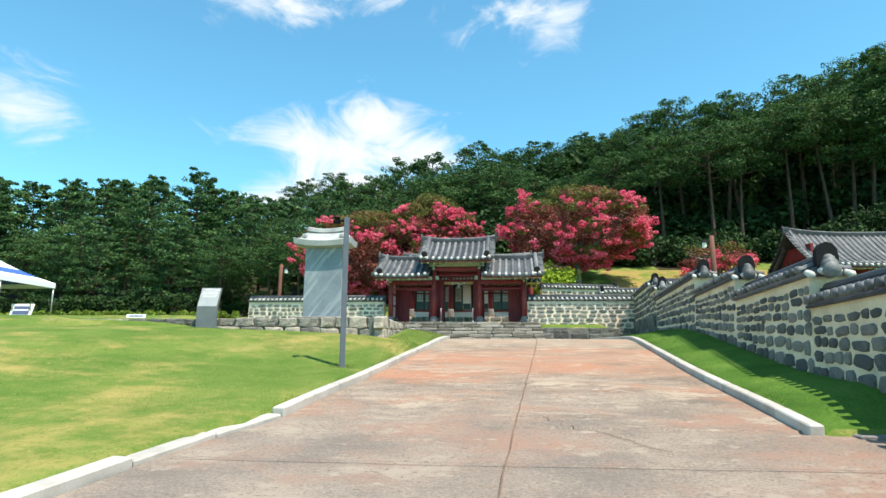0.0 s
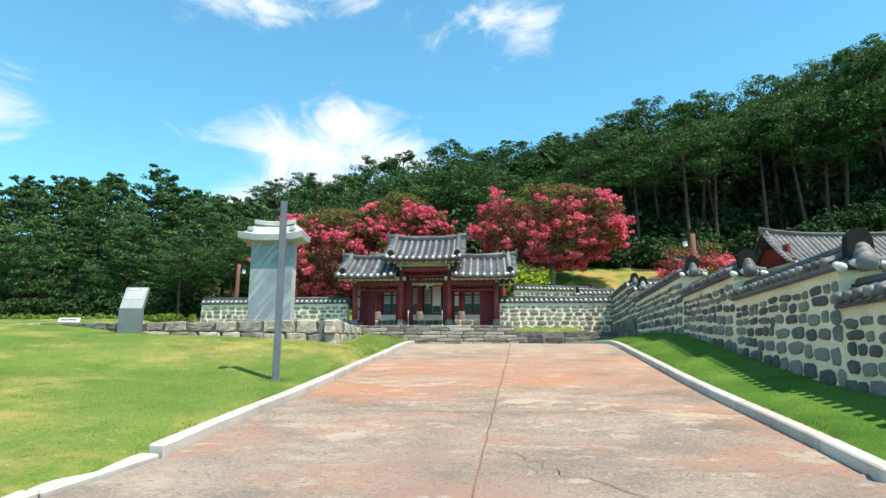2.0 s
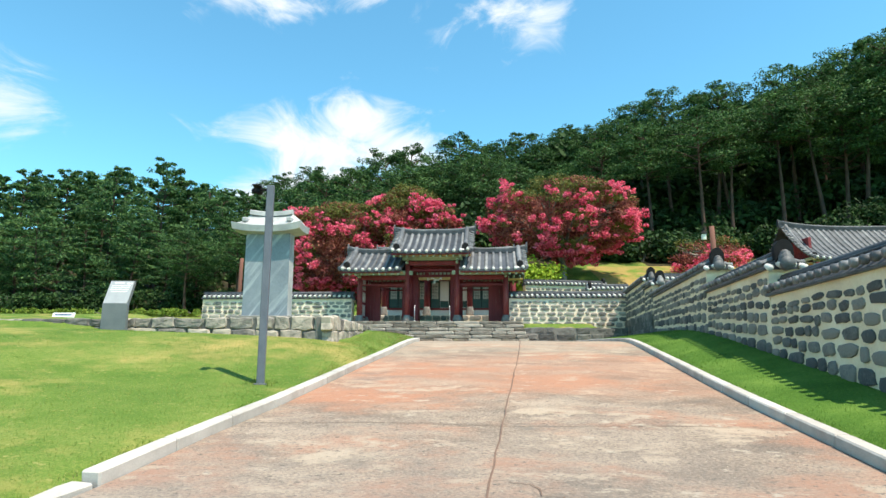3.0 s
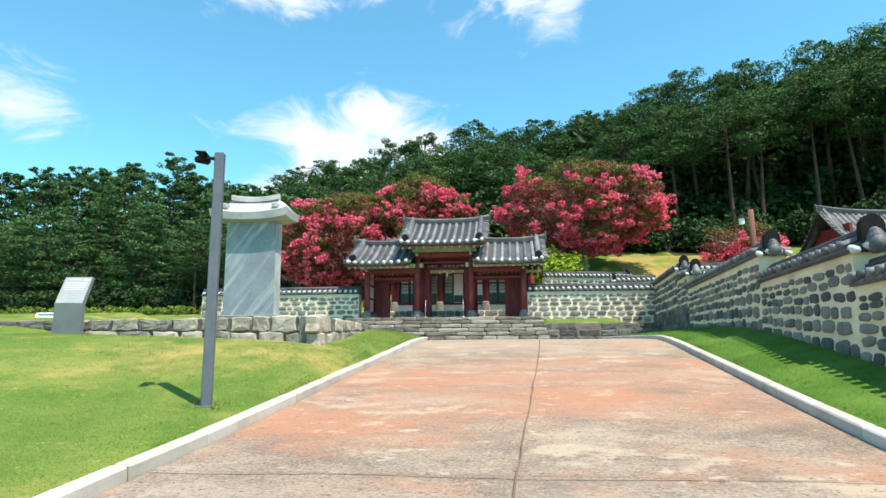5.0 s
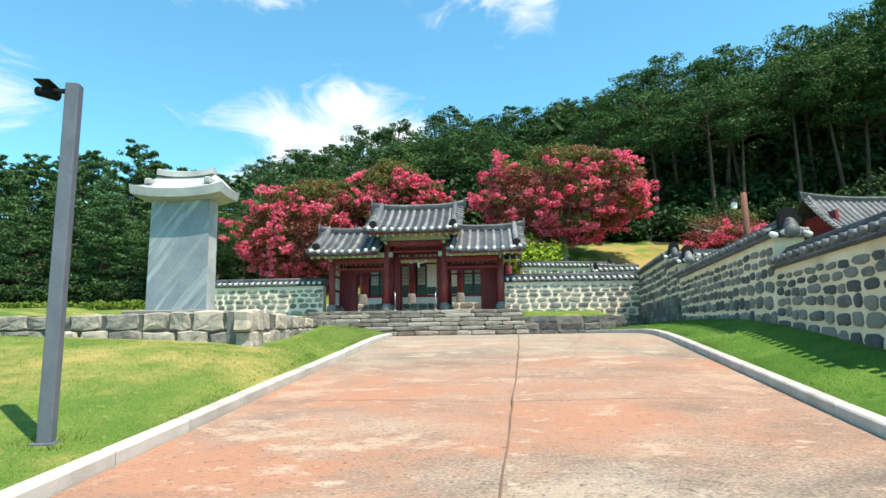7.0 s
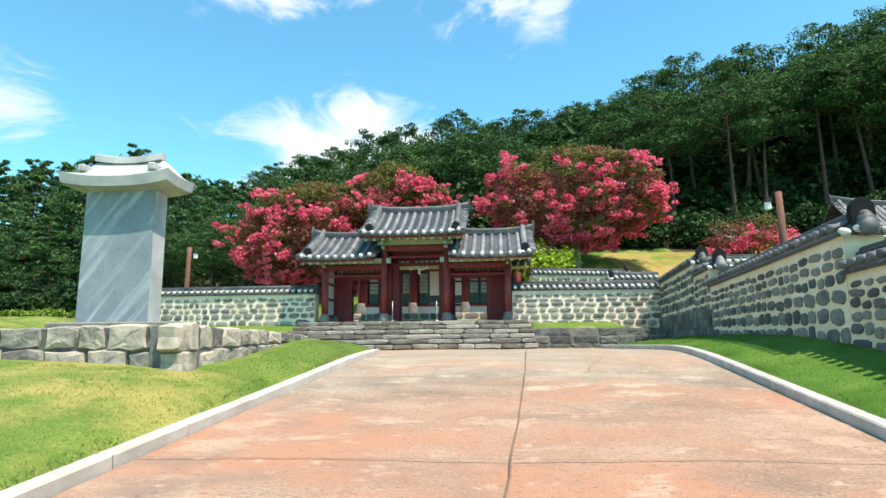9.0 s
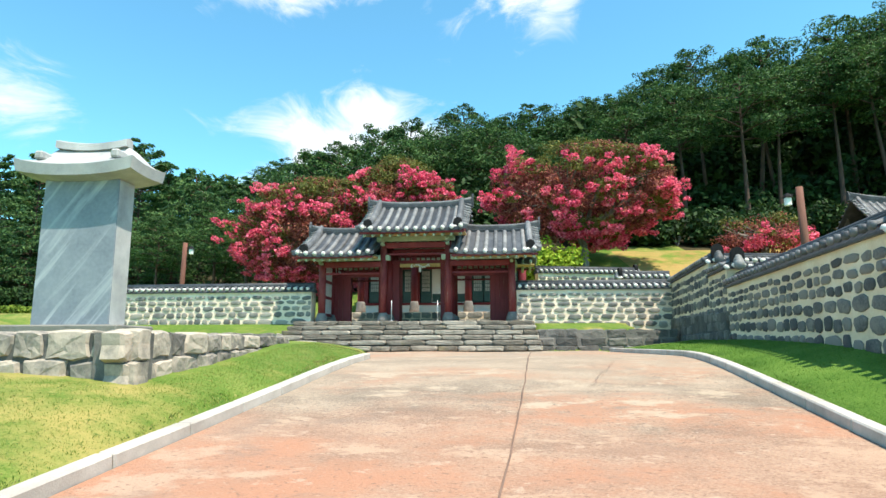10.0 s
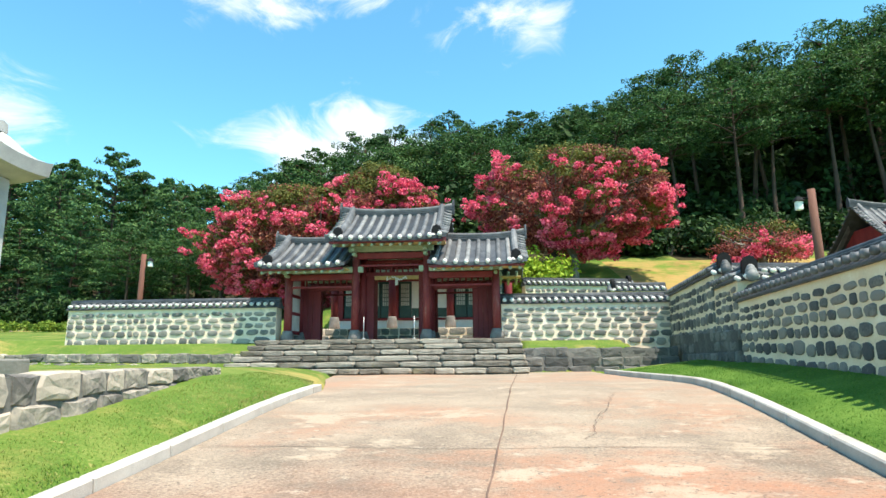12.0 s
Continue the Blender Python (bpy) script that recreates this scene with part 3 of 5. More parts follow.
gut.location = (0, 0, zr(7.35) - .035)
tagged(gut, "damp grey concrete gutter slabs at the grass edge", "gutter", kind="structure")

# ---- tiled stone walls ----
def disc_tile_mesh(length, r, n=8):
    """A rounded cover tile running along -y and down, with a pale plastered end."""
    bm = bmesh.new()
    rings = []
    for i in range(3):
        t = i / 2
        y, z = -length * t, -length * .5 * t + .03 * t * t
        rings.append([bm.verts.new((r * math.cos(math.pi * k / n) * 1.0, y, z + r * math.sin(math.pi * k / n))) for k in range(n + 1)])
    for a, c in zip(rings, rings[1:]):
        for k in range(n):
            bm.faces.new((a[k], a[k + 1], c[k + 1], c[k]))
    y, z = -length, -length * .5 + .03
    f = [bm.verts.new((r * 1.12 * math.cos(2 * math.pi * k / 10), y - .012, z + .02 + r * 1.0 * math.sin(2 * math.pi * k / 10))) for k in range(10)]
    g = [bm.verts.new((v.co.x, y + .05, v.co.z)) for v in f]
    bm.faces.new(f).material_index = 1
    for k in range(10):
        bm.faces.new((f[k], f[(k + 1) % 10], g[(k + 1) % 10], g[k])).material_index = 1
    bmesh.ops.recalc_face_normals(bm, faces=bm.faces)
    return mesh_of(bm, "cover_tile", [M["tile_pale"], M["tile_pale"]], True)


WALL_TILE = disc_tile_mesh(.235, .062)
WALL_TILE_WHITE = WALL_TILE.copy()
WALL_TILE_WHITE.materials[1] = M["tile_end"]


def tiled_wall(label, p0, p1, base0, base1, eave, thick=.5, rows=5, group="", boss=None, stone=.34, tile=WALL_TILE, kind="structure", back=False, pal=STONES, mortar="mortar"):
    """A rubble wall from p0 to p1 (its -y face to the right of the way p0 to p1) with a small tiled roof. boss: 0 or 1, the end with a dark ridge-end block."""
    a, c = Vector((*p0, 0)), Vector((*p1, 0))
    ln = (c - a).length
    ang = math.atan2(c.y - a.y, c.x - a.x)
    th = thing("wall_tiled", label, "wall", Matrix.Translation(a) @ Matrix.Rotation(ang, 4, "Z"), group, kind)
    h = thick / 2
    bm = bmesh.new()
    prof = []
    for x, b0 in ((0, base0), (ln, base1)):
        prof.append([bm.verts.new(v) for v in ((x, -h - .05, b0 - .5), (x, h + .05, b0 - .5), (x, h, eave + .06), (x, -h, eave + .06))])
    for k in range(4):
        bm.faces.new((prof[0][k], prof[1][k], prof[1][(k + 1) % 4], prof[0][(k + 1) % 4]))
    bm.faces.new(prof[0])
    bm.faces.new(prof[1])
    bmesh.ops.recalc_face_normals(bm, faces=bm.faces)
    part("core", bm, M[mortar], th, "cream mortar between the stones")
    # stones, larger at the foot
    for side in ((-1, 1) if back else (-1,)):
        top = eave - .06
        hh = [1.35 - .13 * r for r in range(rows)]
        for r in range(rows):
            f0, f1 = sum(hh[:r]) / sum(hh), sum(hh[:r + 1]) / sum(hh)
            x = R.uniform(.0, .1)
            while x < ln - .12:
                w = stone * R.choice((R.uniform(.45, .8), R.uniform(.8, 1.1), R.uniform(1.0, 1.5))) * (1.15 if r == 0 else 1.0)
                w = min(w, ln - x)
                if w < .12:
                    break
                bz = base0 + (base1 - base0) * (x + w / 2) / ln - .06
                z0, z1 = bz + (top - bz) * f0, bz + (top - bz) * f1
                hz = (z1 - z0) * R.uniform(.66, .86)
                m = Matrix.Translation((x + w / 2, side * (h + .012 + .045 * (1 - f0)), (z0 + z1) / 2 + R.uniform(-.025, .025)))
                if side > 0:
                    m = m @ Matrix.Rotation(math.pi, 4, "Z")
                m = m @ Matrix.Rotation(R.uniform(-.08, .08), 4, "Y") @ Matrix.Diagonal((w * .9, .055, hz, 1))
                place_stone(pal, th, "stone", m)
                x += w + R.uniform(.025, .07)
    # roof: bed of flat tiles, ridge courses and cover tiles on both slopes
    e = h + .07
    bm = sweep(bmesh.new(), [(-e, 0), (-e, .035), (-.12, .17), (.12, .17), (e, .035), (e, 0)], [(-.05, 0, eave + .06), (ln + .05, 0, eave + .06)])
    part("tile_bed", bm, M["tile"], th, "flat roof tiles darkened for the shade between rolls")
    zt = eave + .06
    for k, (w, z, t) in enumerate(((.12, .16, .05), (.135, .213, .04), (.12, .256, .04))):
        part("ridge_course", box(bmesh.new(), (ln / 2, 0, zt + z + t / 2), (ln + .1, 2 * w, t), None, .01), M["tile"], th)
    bm = tube(bmesh.new(), [(-.06, 0, zt + .30), (ln * .5, 0, zt + .295), (ln + .06, 0, zt + .30)], .078, 10)
    part("ridge_cap", bm, M["tile"], th, "rounded grey ridge tiles", True)
    n = max(2, int(ln / .235))
    for side in (-1, 1):
        for k in range(n):
            ob = new("cover_tile", tile)
            ob.parent = th
            ob.matrix_basis = Matrix.Translation(((k + .5) * ln / n, side * (h - .12), zt + .15 + .04)) @ Matrix.Rotation(0 if side < 0 else math.pi, 4, "Z") @ Matrix.Rotation(R.uniform(-.03, .03), 4, "Z")
    if boss is not None:
        x = -.04 if boss == 0 else ln + .04
        d = -1 if boss == 0 else 1
        bm = bmesh.new()
        prof = [(-.14, .1), (-.155, .28), (-.14, .41), (-.085, .49), (0, .52), (.085, .49), (.14, .41), (.155, .28), (.14, .1)]
        sweep(bm, prof, [(x - .09 * d, 0, zt), (x + .05 * d, 0, zt)])
        part("ridge_end_block", bm, M["black"], th, "black rounded ridge-end block")
        bm = bmesh.new()
        for k, (w, z) in enumerate(((.135, .1), (.115, .18), (.085, .25))):
            tube(bm, [(x + .06 * d, 0, zt + z), (x + .2 * d - .03 * k * d, 0, zt + z - .02)], [w, w * .85], 12)
        part("end_tile", bm, M["tile_pale"], th, "pale stacked end tiles", True)
        for s in (-.26, -.09, .09, .26):
            bm = tube(bmesh.new(), [(x - .05 * d, s, zt + .14 - abs(s) * .3), (x + .13 * d, s * 1.05, zt + .09 - abs(s) * .3)], [.052, .058], 9)
            part("gable_tile", bm, M["tile_end"], th, "white plastered tile end", True)
    return th


def wall_pt(y):
    return (wall_x(y), y)


def base_at(y):
    return zr(y) + interp(BASE_RISE, y) - .02


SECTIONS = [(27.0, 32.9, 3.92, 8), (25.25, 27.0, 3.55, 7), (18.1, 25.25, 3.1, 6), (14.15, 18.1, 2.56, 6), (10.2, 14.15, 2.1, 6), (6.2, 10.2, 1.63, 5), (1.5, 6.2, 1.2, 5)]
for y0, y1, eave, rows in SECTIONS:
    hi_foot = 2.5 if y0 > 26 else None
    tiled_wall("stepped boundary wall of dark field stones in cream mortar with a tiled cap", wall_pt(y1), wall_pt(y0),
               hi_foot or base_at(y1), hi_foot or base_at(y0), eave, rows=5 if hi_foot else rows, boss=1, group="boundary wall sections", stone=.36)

# dry-stone footing under the highest sections, with its shade in the stone colour
def rubble_wall(label, pts, z_low, z_high, rows, thick=.35, size=.5, meshes=RUBBLE, mat="rubble", name="retaining_wall"):
    """Dry-laid blocks along the points; the face is to the right of the way."""
    th = thing(name, label, "wall", kind="structure")
    for i, (p, q) in enumerate(zip(pts, pts[1:])):
        a, c = Vector((*p, 0)), Vector((*q, 0))
        ln = (c - a).length
        m0 = Matrix.Translation(a) @ Matrix.Rotation(math.atan2(c.y - a.y, c.x - a.x), 4, "Z")
        zl = lambda u: z_low[i] + (z_low[i + 1] - z_low[i]) * u
        zh = lambda u: z_high[i] + (z_high[i + 1] - z_high[i]) * u
        bm = bmesh.new()
        ends = [[bm.verts.new(m0 @ Vector(v)) for v in ((x, .06, zl(u) - .4), (x, thick, zl(u) - .4), (x, thick, zh(u) - .03), (x, .06, zh(u) - .03))] for x, u in ((0, 0), (ln, 1))]
        for k in range(4):
            bm.faces.new((ends[0][k], ends[1][k], ends[1][(k + 1) % 4], ends[0][(k + 1) % 4]))
        bm.faces.new(ends[0])
        bm.faces.new(ends[1])
        bmesh.ops.recalc_face_normals(bm, faces=bm.faces)
        part("core", bm, M["darkstone"], th)
        for r in range(rows):
            x = -.05 + R.uniform(-.1, .0)
            while x < ln - .02:
                w = min(size * R.uniform(.6, 1.5), ln + .06 - x)
                if w < .12:
                    break
                u = min(1, max(0, (x + w / 2) / ln))
                hz = (zh(u) - zl(u) + .12) / rows
                z = zl(u) - .12 + hz * (r + .5)
                if hz > .05:
                    mm = m0 @ Matrix.Translation((x + w / 2, .1 + .02 * r, z)) @ Matrix.Rotation(R.uniform(-.05, .05), 4, "Y") @ Matrix.Diagonal((w * .97, .32 * R.uniform(.8, 1.15), hz * R.uniform(.92, 1.0), 1))
                    place_stone(meshes, th, "rubble_stone", mm)
                x += w
    return th


foot_off = Vector((-WALL_D.y, WALL_D.x, 0)) * .42
pa, pb = Vector((*wall_pt(33.0), 0)) + foot_off, Vector((*wall_pt(25.2), 0)) + foot_off
rubble_wall("dry-stone footing under the boundary wall, darkened for its shade", [(pa.x, pa.y), (pb.x, pb.y)], [1.62, 1.85], [2.75, 2.6], 4, .5, .5, SHADED_BLOCKS)
rubble_wall("dry-laid grey retaining wall below the enclosure wall, darkened for its shade", [(3.5, 30.45), (7.9, 30.45)], [1.66, 1.66], [2.36, 2.34], 3, .4, .6, SHADED_BLOCKS)
rubble_wall("low grey retaining wall of two stone courses", [(-13.2, 31.0), (-4.7, 30.9)], [1.95, 1.72], [2.32, 2.26], 2, .4, .6)
rubble_wall("pale rough stone terrace wall under the stele", [(-12.0, 17.3), (-6.2, 16.55), (-1.72, 16.5), (-1.75, 21.6)], [1.85, 1.66, 1.44, 1.82], [1.95, 1.93, 1.98, 1.98], 2, .4, .46)

tiled_wall("enclosure wall of grey field stones in pale mortar with a tiled cap", (-11.95, 33.0), (-4.55, 32.75), 2.62, 2.62, 3.74, rows=5, boss=None, stone=.36, tile=WALL_TILE_WHITE, mortar="mortar_pale", group="enclosure walls", pal=PALE_STONES)
tiled_wall("enclosure wall of grey field stones in pale mortar with a tiled cap", (2.95, 32.65), (8.45, 32.65), 2.52, 2.5, 3.74, rows=6, boss=None, stone=.36, tile=WALL_TILE_WHITE, mortar="mortar_pale", group="enclosure walls", pal=PALE_STONES)
# back walls stepping up the slope
tiled_wall("low back wall with a tiled cap on the slope", (4.2, 38.6), (8.9, 39.6), 4.4, 4.6, 5.05, rows=3, stone=.34, boss=1, tile=WALL_TILE_WHITE, group="back walls")
tiled_wall("low back wall with a tiled cap on the slope", (7.6, 36.8), (9.6, 36.9), 3.9, 3.9, 4.55, rows=3, stone=.34, boss=0, tile=WALL_TILE_WHITE, group="back walls")
tiled_wall("cross wall with a pale tiled cap behind the boundary wall", (8.3, 28.2), (17, 29.0), 3.0, 3.0, 4.0, rows=5, stone=.36, tile=WALL_TILE_WHITE, group="back walls")
tiled_wall("cross wall with a pale tiled cap behind the boundary wall", (6.75, 14.5), (15, 15.2), 1.6, 1.6, 2.22, rows=4, stone=.36, tile=WALL_TILE_WHITE, group="back walls")

# ---- steps and platform of the gate ----
steps = thing("stone_steps", "broad flight of rough grey stone steps below the gate", "steps", kind="structure")
SZ0, SZ1, SY0, SY1 = 1.64, 2.68, 28.5, 31.4
for i in range(6):
    z0 = SZ0 + (SZ1 - SZ0) * i / 6
    z1 = SZ0 + (SZ1 - SZ0) * (i + 1) / 6
    y0 = SY0 + (SY1 - SY0) * i / 5
    xl, xr = -4.95 + (0 if i > 1 else 0), 3.52
    if i == 0:
        xl = -3.3
    # dark core shows through the gaps as a painted shadow line under each nosing
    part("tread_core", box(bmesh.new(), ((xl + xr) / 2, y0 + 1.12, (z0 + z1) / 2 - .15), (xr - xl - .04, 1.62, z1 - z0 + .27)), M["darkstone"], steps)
    x = xl
    while x < xr - .1:
        w = min(R.uniform(.45, 1.25), xr - x)
        if xr - x - w < .2:
            w = xr - x
        place_stone(STEPS, steps, "step_stone", Matrix.Translation((x + w / 2, y0 + .24 + R.uniform(-.025, .025), (z0 + z1) / 2 + .018 + R.uniform(-.008, .008))) @ Matrix.Rotation(R.uniform(-.015, .015), 4, "Y") @ Matrix.Diagonal((w * .995, .5, (z1 - z0) * R.uniform(.78, .86), 1)))
        x += w
part("platform", box(bmesh.new(), (-.72, 33.75, 2.28), (8.4, 3.9, .8), None, .03), M["step"], steps, "stone-paved gate platform")

# ---- tiled roofs ----
def roof_curve(half, z_ridge, z_eave, n=7):
    """Concave slope from the ridge (0) to the eave (-half): points (y, z)."""
    return [(-half * t, z_ridge + (z_eave - z_ridge) * (1 - (1 - t) ** 1.35) ) for t in [i / n for i in range(n + 1)]]


def gable_roof(parent, x0, x1, y_ridge, half, z_ridge, z_eave, spacing, r=.075, lift=.12, ends=(True, True), ridge_h=.34, bright="tile_pale", plaster=True):
    """A tiled gable roof with its ridge along x, in the parent's space."""
    ln = x1 - x0
    curve = roof_curve(half, z_ridge - ridge_h * .55, z_eave)
    def up(x):
        u = abs((x - (x0 + x1) / 2) / (ln / 2))
        return lift * u ** 3
    for s in (1, -1):
        bm = bmesh.new()
        xs = [x0 + ln * i / 12 for i in range(13)]
        grid = [[bm.verts.new((x, y_ridge + s * y, z + up(x))) for x in xs] for y, z in curve]
        low = [[bm.verts.new((x, y_ridge + s * y, z + up(x) - .11)) for x in xs] for y, z in curve]
        for g, sign in ((grid, 1), (low, -1)):
            for a, c in zip(g, g[1:]):
                for i in range(12):
                    bm.faces.new((a[i], a[i + 1], c[i + 1], c[i]))
        for i in range(12):
            bm.faces.new((grid[-1][i], grid[-1][i + 1], low[-1][i + 1], low[-1][i]))
        for i in (0, 12):
            for j in range(len(curve) - 1):
                bm.faces.new((grid[j][i], grid[j + 1][i], low[j + 1][i], low[j][i]))
        bmesh.ops.recalc_face_normals(bm, faces=bm.faces)
        part("roof_bed", bm, M["tile"], parent, "flat roof tiles darkened for the shade between rolls")
        # one cover-tile column, shared
        bm = bmesh.new()
        rings = []
        k = 8
        m_pts = []
        for (ya, za), (yb, zb) in zip(curve, curve[1:]):
            m_pts += [(ya, za, 1.0), (ya + (yb - ya) * .96, za + (zb - za) * .96, 1.1)]
        m_pts.append((curve[-1][0] - .03, curve[-1][1] - .01, 1.1))
        for y, z, f in m_pts:
            rings.append([bm.verts.new((r * f * math.cos(math.pi * j / k), s * y, z + .01 + r * f * math.sin(math.pi * j / k))) for j in range(k + 1)])
        for a, c in zip(rings, rings[1:]):
            for j in range(k):
                bm.faces.new((a[j], a[j + 1], c[j + 1], c[j]))
        y, z = curve[-1]
        d = [bm.verts.new((r * 1.02 * math.cos(2 * math.pi * j / 10), s * (y - .045), z + .015 + r * 1.1 * math.sin(2 * math.pi * j / 10))) for j in range(10)]
        g = [bm.verts.new((v.co.x, s * (y + .02), v.co.z)) for v in d]
        bm.faces.new(d).material_index = 1
        for j in range(10):
            bm.faces.new((d[j], d[(j + 1) % 10], g[(j + 1) % 10], g[j])).material_index = 1
        bmesh.ops.recalc_face_normals(bm, faces=bm.faces)
        col = mesh_of(bm, "roof_roll", [M[bright], M["tile_end"] if plaster else M["tile_pale"]], True)
        n = max(2, round((ln - .1) / spacing))
        for i in range(n):
            x = x0 + .05 + (ln - .1) * (i + .5) / n
            ob = new("roof_roll", col)
            ob.parent = parent
            ob.location = (x, y_ridge, up(x))
        # descending ridges near the gable ends
        for e, xe in ((0, x0 + .34), (1, x1 - .34)):
            if not ends[e]:
                continue
            pts = [(xe, y_ridge + s * y * .86, z + up(xe) + .07) for y, z in curve]
            bm = bmesh.new()
            sweep(bm, [(-.11, -.05), (-.12, .06), (-.1, .1), (-.11, .15), (-.07, .23), (0, .26), (.07, .23), (.11, .15), (.1, .1), (.12, .06), (.11, -.05)], pts)
            part("hip_ridge", bm, M[bright], parent, "pale stacked gable ridge")
            yb, zb = pts[-1][1], pts[-1][2]
            bm = bmesh.new()
            sweep(bm, [(-.15, -.06), (-.16, .16), (-.12, .27), (0, .33), (.12, .27), (.16, .16), (.15, -.06)], [(xe, yb, zb + .02), (xe, yb - s * -.0 + s * -.1, zb - .03)])
            part("ridge_end_block", bm, M["black"], parent, "black ridge-end block")
            bm = bmesh.new()
            for q in (-.1, .1):
                tube(bm, [(xe + q, yb, zb - .02), (xe + q, yb - s * .2, zb - .08)], [.08, .085], 9)
            part("end_tile", bm, M["plaster"], parent, "white plastered tile ends", True)
            # verge tiles lying across the gable edge
            for j in range(11):
                t = (j + .5) / 11
                y = curve[0][0] + (curve[-1][0] - curve[0][0]) * t
                z = interp([(-a[0], a[1]) for a in curve], -y)
                sx = -1 if e == 0 else 1
                bm = tube(bmesh.new(), [(xe + sx * .1, y_ridge + s * y, z + up(xe) + .1), (xe + sx * .38, y_ridge + s * y, z + up(xe) + .03)], .06, 8)
                part("verge_tile", bm, M[bright], parent, "", True)
    # main ridge, curved up at the ends
    pts = [(x0 - .05 + (ln + .1) * i / 12, y_ridge, z_ridge - ridge_h + up(x0 + ln * i / 12) * 1.5) for i in range(13)]
    for k in range(4):
        w = .13 - .012 * (k % 2)
        h = ridge_h / 4.6
        sub = [(x, y, z + k * h) for x, y, z in pts]
        part("ridge_course", sweep(bmesh.new(), [(-w, 0), (-w, h * .82), (w, h * .82), (w, 0)], sub), M["tile"], parent)
    part("ridge_cap", tube(bmesh.new(), [(x, y, z + ridge_h * .93) for x, y, z in pts], .085, 10), M["tile_pale"], parent, "rounded grey ridge tiles", True)
    for e, xe, sx in ((0, pts[0][0], -1), (1, pts[-1][0], 1)):
        if ends[e]:
            bm = bmesh.new()
            sweep(bm, [(-.13, -.05), (-.14, .25), (-.08, .42), (0, .5), (.08, .42), (.14, .25), (.13, -.05)], [(xe, y_ridge, pts[0][2]), (xe + sx * .07, y_ridge, pts[0][2] + .03)])
            part("finial_tile", bm, M["tile"], parent, "upturned ridge-end tile")


def eave_timbers(parent, x0, x1, y, z, inward, spacing=.3):
    """Round rafters with green ends under an eave, and the board they carry."""
    n = max(2, round((x1 - x0) / spacing))
    bm = tube(bmesh.new(), [(0, 0, 0), (0, inward, .32)], .052, 9)
    me2 = mesh_of(bm, "rafter", M["green"], True)
    for i in range(n):
        ob = new("rafter", me2)
        ob.parent = parent
        ob.location = (x0 + (x1 - x0) * (i + .5) / n, y, z)
    part("eave_board", box(bmesh.new(), ((x0 + x1) / 2, y - math.copysign(.03, inward), z + .1), (x1 - x0, .07, .07), None, .008), M["red"], parent)
    part("soffit", box(bmesh.new(), ((x0 + x1) / 2, y + inward * .68, z + .17), (x1 - x0, abs(inward) * .6, .04), None), M["ochre"], parent)


# ---- the gate ----
gate = thing("shrine_gate", "three-bay red timber shrine gate with a raised tiled middle roof", "gate", pose(-.70, 32.5, 2.68, 0, 0, -2.0))
COLS = [(-3.5, 2.25), (-1.2, 2.95), (1.2, 2.95), (3.5, 2.25)]
for y in (0.0, 1.25, 2.5):
    for x, h in COLS:
        if y == 1.25 and abs(x) > 2:
            h = 2.9
        worn = y == 0
        c = part("column", tube(bmesh.new(), [(x, y, .22), (x, y, h * .5), (x, y, h)], [.135, .135, .125], 16), M["red_worn" if worn else "red"], gate, "worn red timber column" if worn else "", True)
        part("column_base", tube(bmesh.new(), [(x, y, -.02), (x, y, .12), (x, y, .26), (x, y, .34)], [.23, .225, .18, .145], 16), M["base"], c, "grey granite column base", True)
for y in (0.0, 2.5):
    for x0, x1, z in ((-3.5, -1.2, 2.12), (1.2, 3.5, 2.12), (-1.2, 1.2, 2.82)):
        part("tie_beam", box(bmesh.new(), ((x0 + x1) / 2, y, z), (x1 - x0 + .2, .16, .2), None, .015), M["red"], gate)
        part("purlin_beam", box(bmesh.new(), ((x0 + x1) / 2, y, z + .24), (x1 - x0 + .5, .18, .2), None, .02), M["green"], gate, "faded green painted beam")
        part("frieze_rail", box(bmesh.new(), ((x0 + x1) / 2, y, z - .33), (x1 - x0, .07, .07), None, .01), M["red"], gate)
for x in (-1.2, 1.2):
    for k in range(2):
        part("bracket", box(bmesh.new(), (x, -.12 - .12 * k, 2.83 + .13 * k), (.13, .55 + .2 * k, .11), None, .03), M["green"], gate, "carved green bracket arm")
for x in (-3.5, 3.5):
    part("bracket", box(bmesh.new(), (x, -.12, 2.16), (.12, .5, .11), None, .03), M["green"], gate, "carved green bracket arm")
    # white plaster side walls with red framing
    part("side_panel", box(bmesh.new(), (x, .62, 1.2), (.07, 1.0, 1.95), None, .01), M["plaster"], gate, "white plaster side panel")
    part("side_panel", box(bmesh.new(), (x, 1.88, 1.2), (.07, 1.0, 1.95), None, .01), M["plaster"], gate, "white plaster side panel")
    for z in (.3, .95, 1.55):
        part("side_rail", box(bmesh.new(), (x, 1.25, z), (.12, 2.4, .11), None, .01), M["red"], gate)
    part("gable_beam", box(bmesh.new(), (x * 1.02, 1.25, 2.42), (.16, 3.4, .2), None, .02), M["green"], gate, "faded green gable beam")
    part("gable_board", box(bmesh.new(), (x * 1.14, 1.25, 2.66), (.06, 1.9, .3), None, .02), M["red"], gate)
    part("gable_plaster", box(bmesh.new(), (x, 1.25, 2.72), (.08, 1.4, .45), None, .02), M["ochre"], gate, "ochre gable infill")
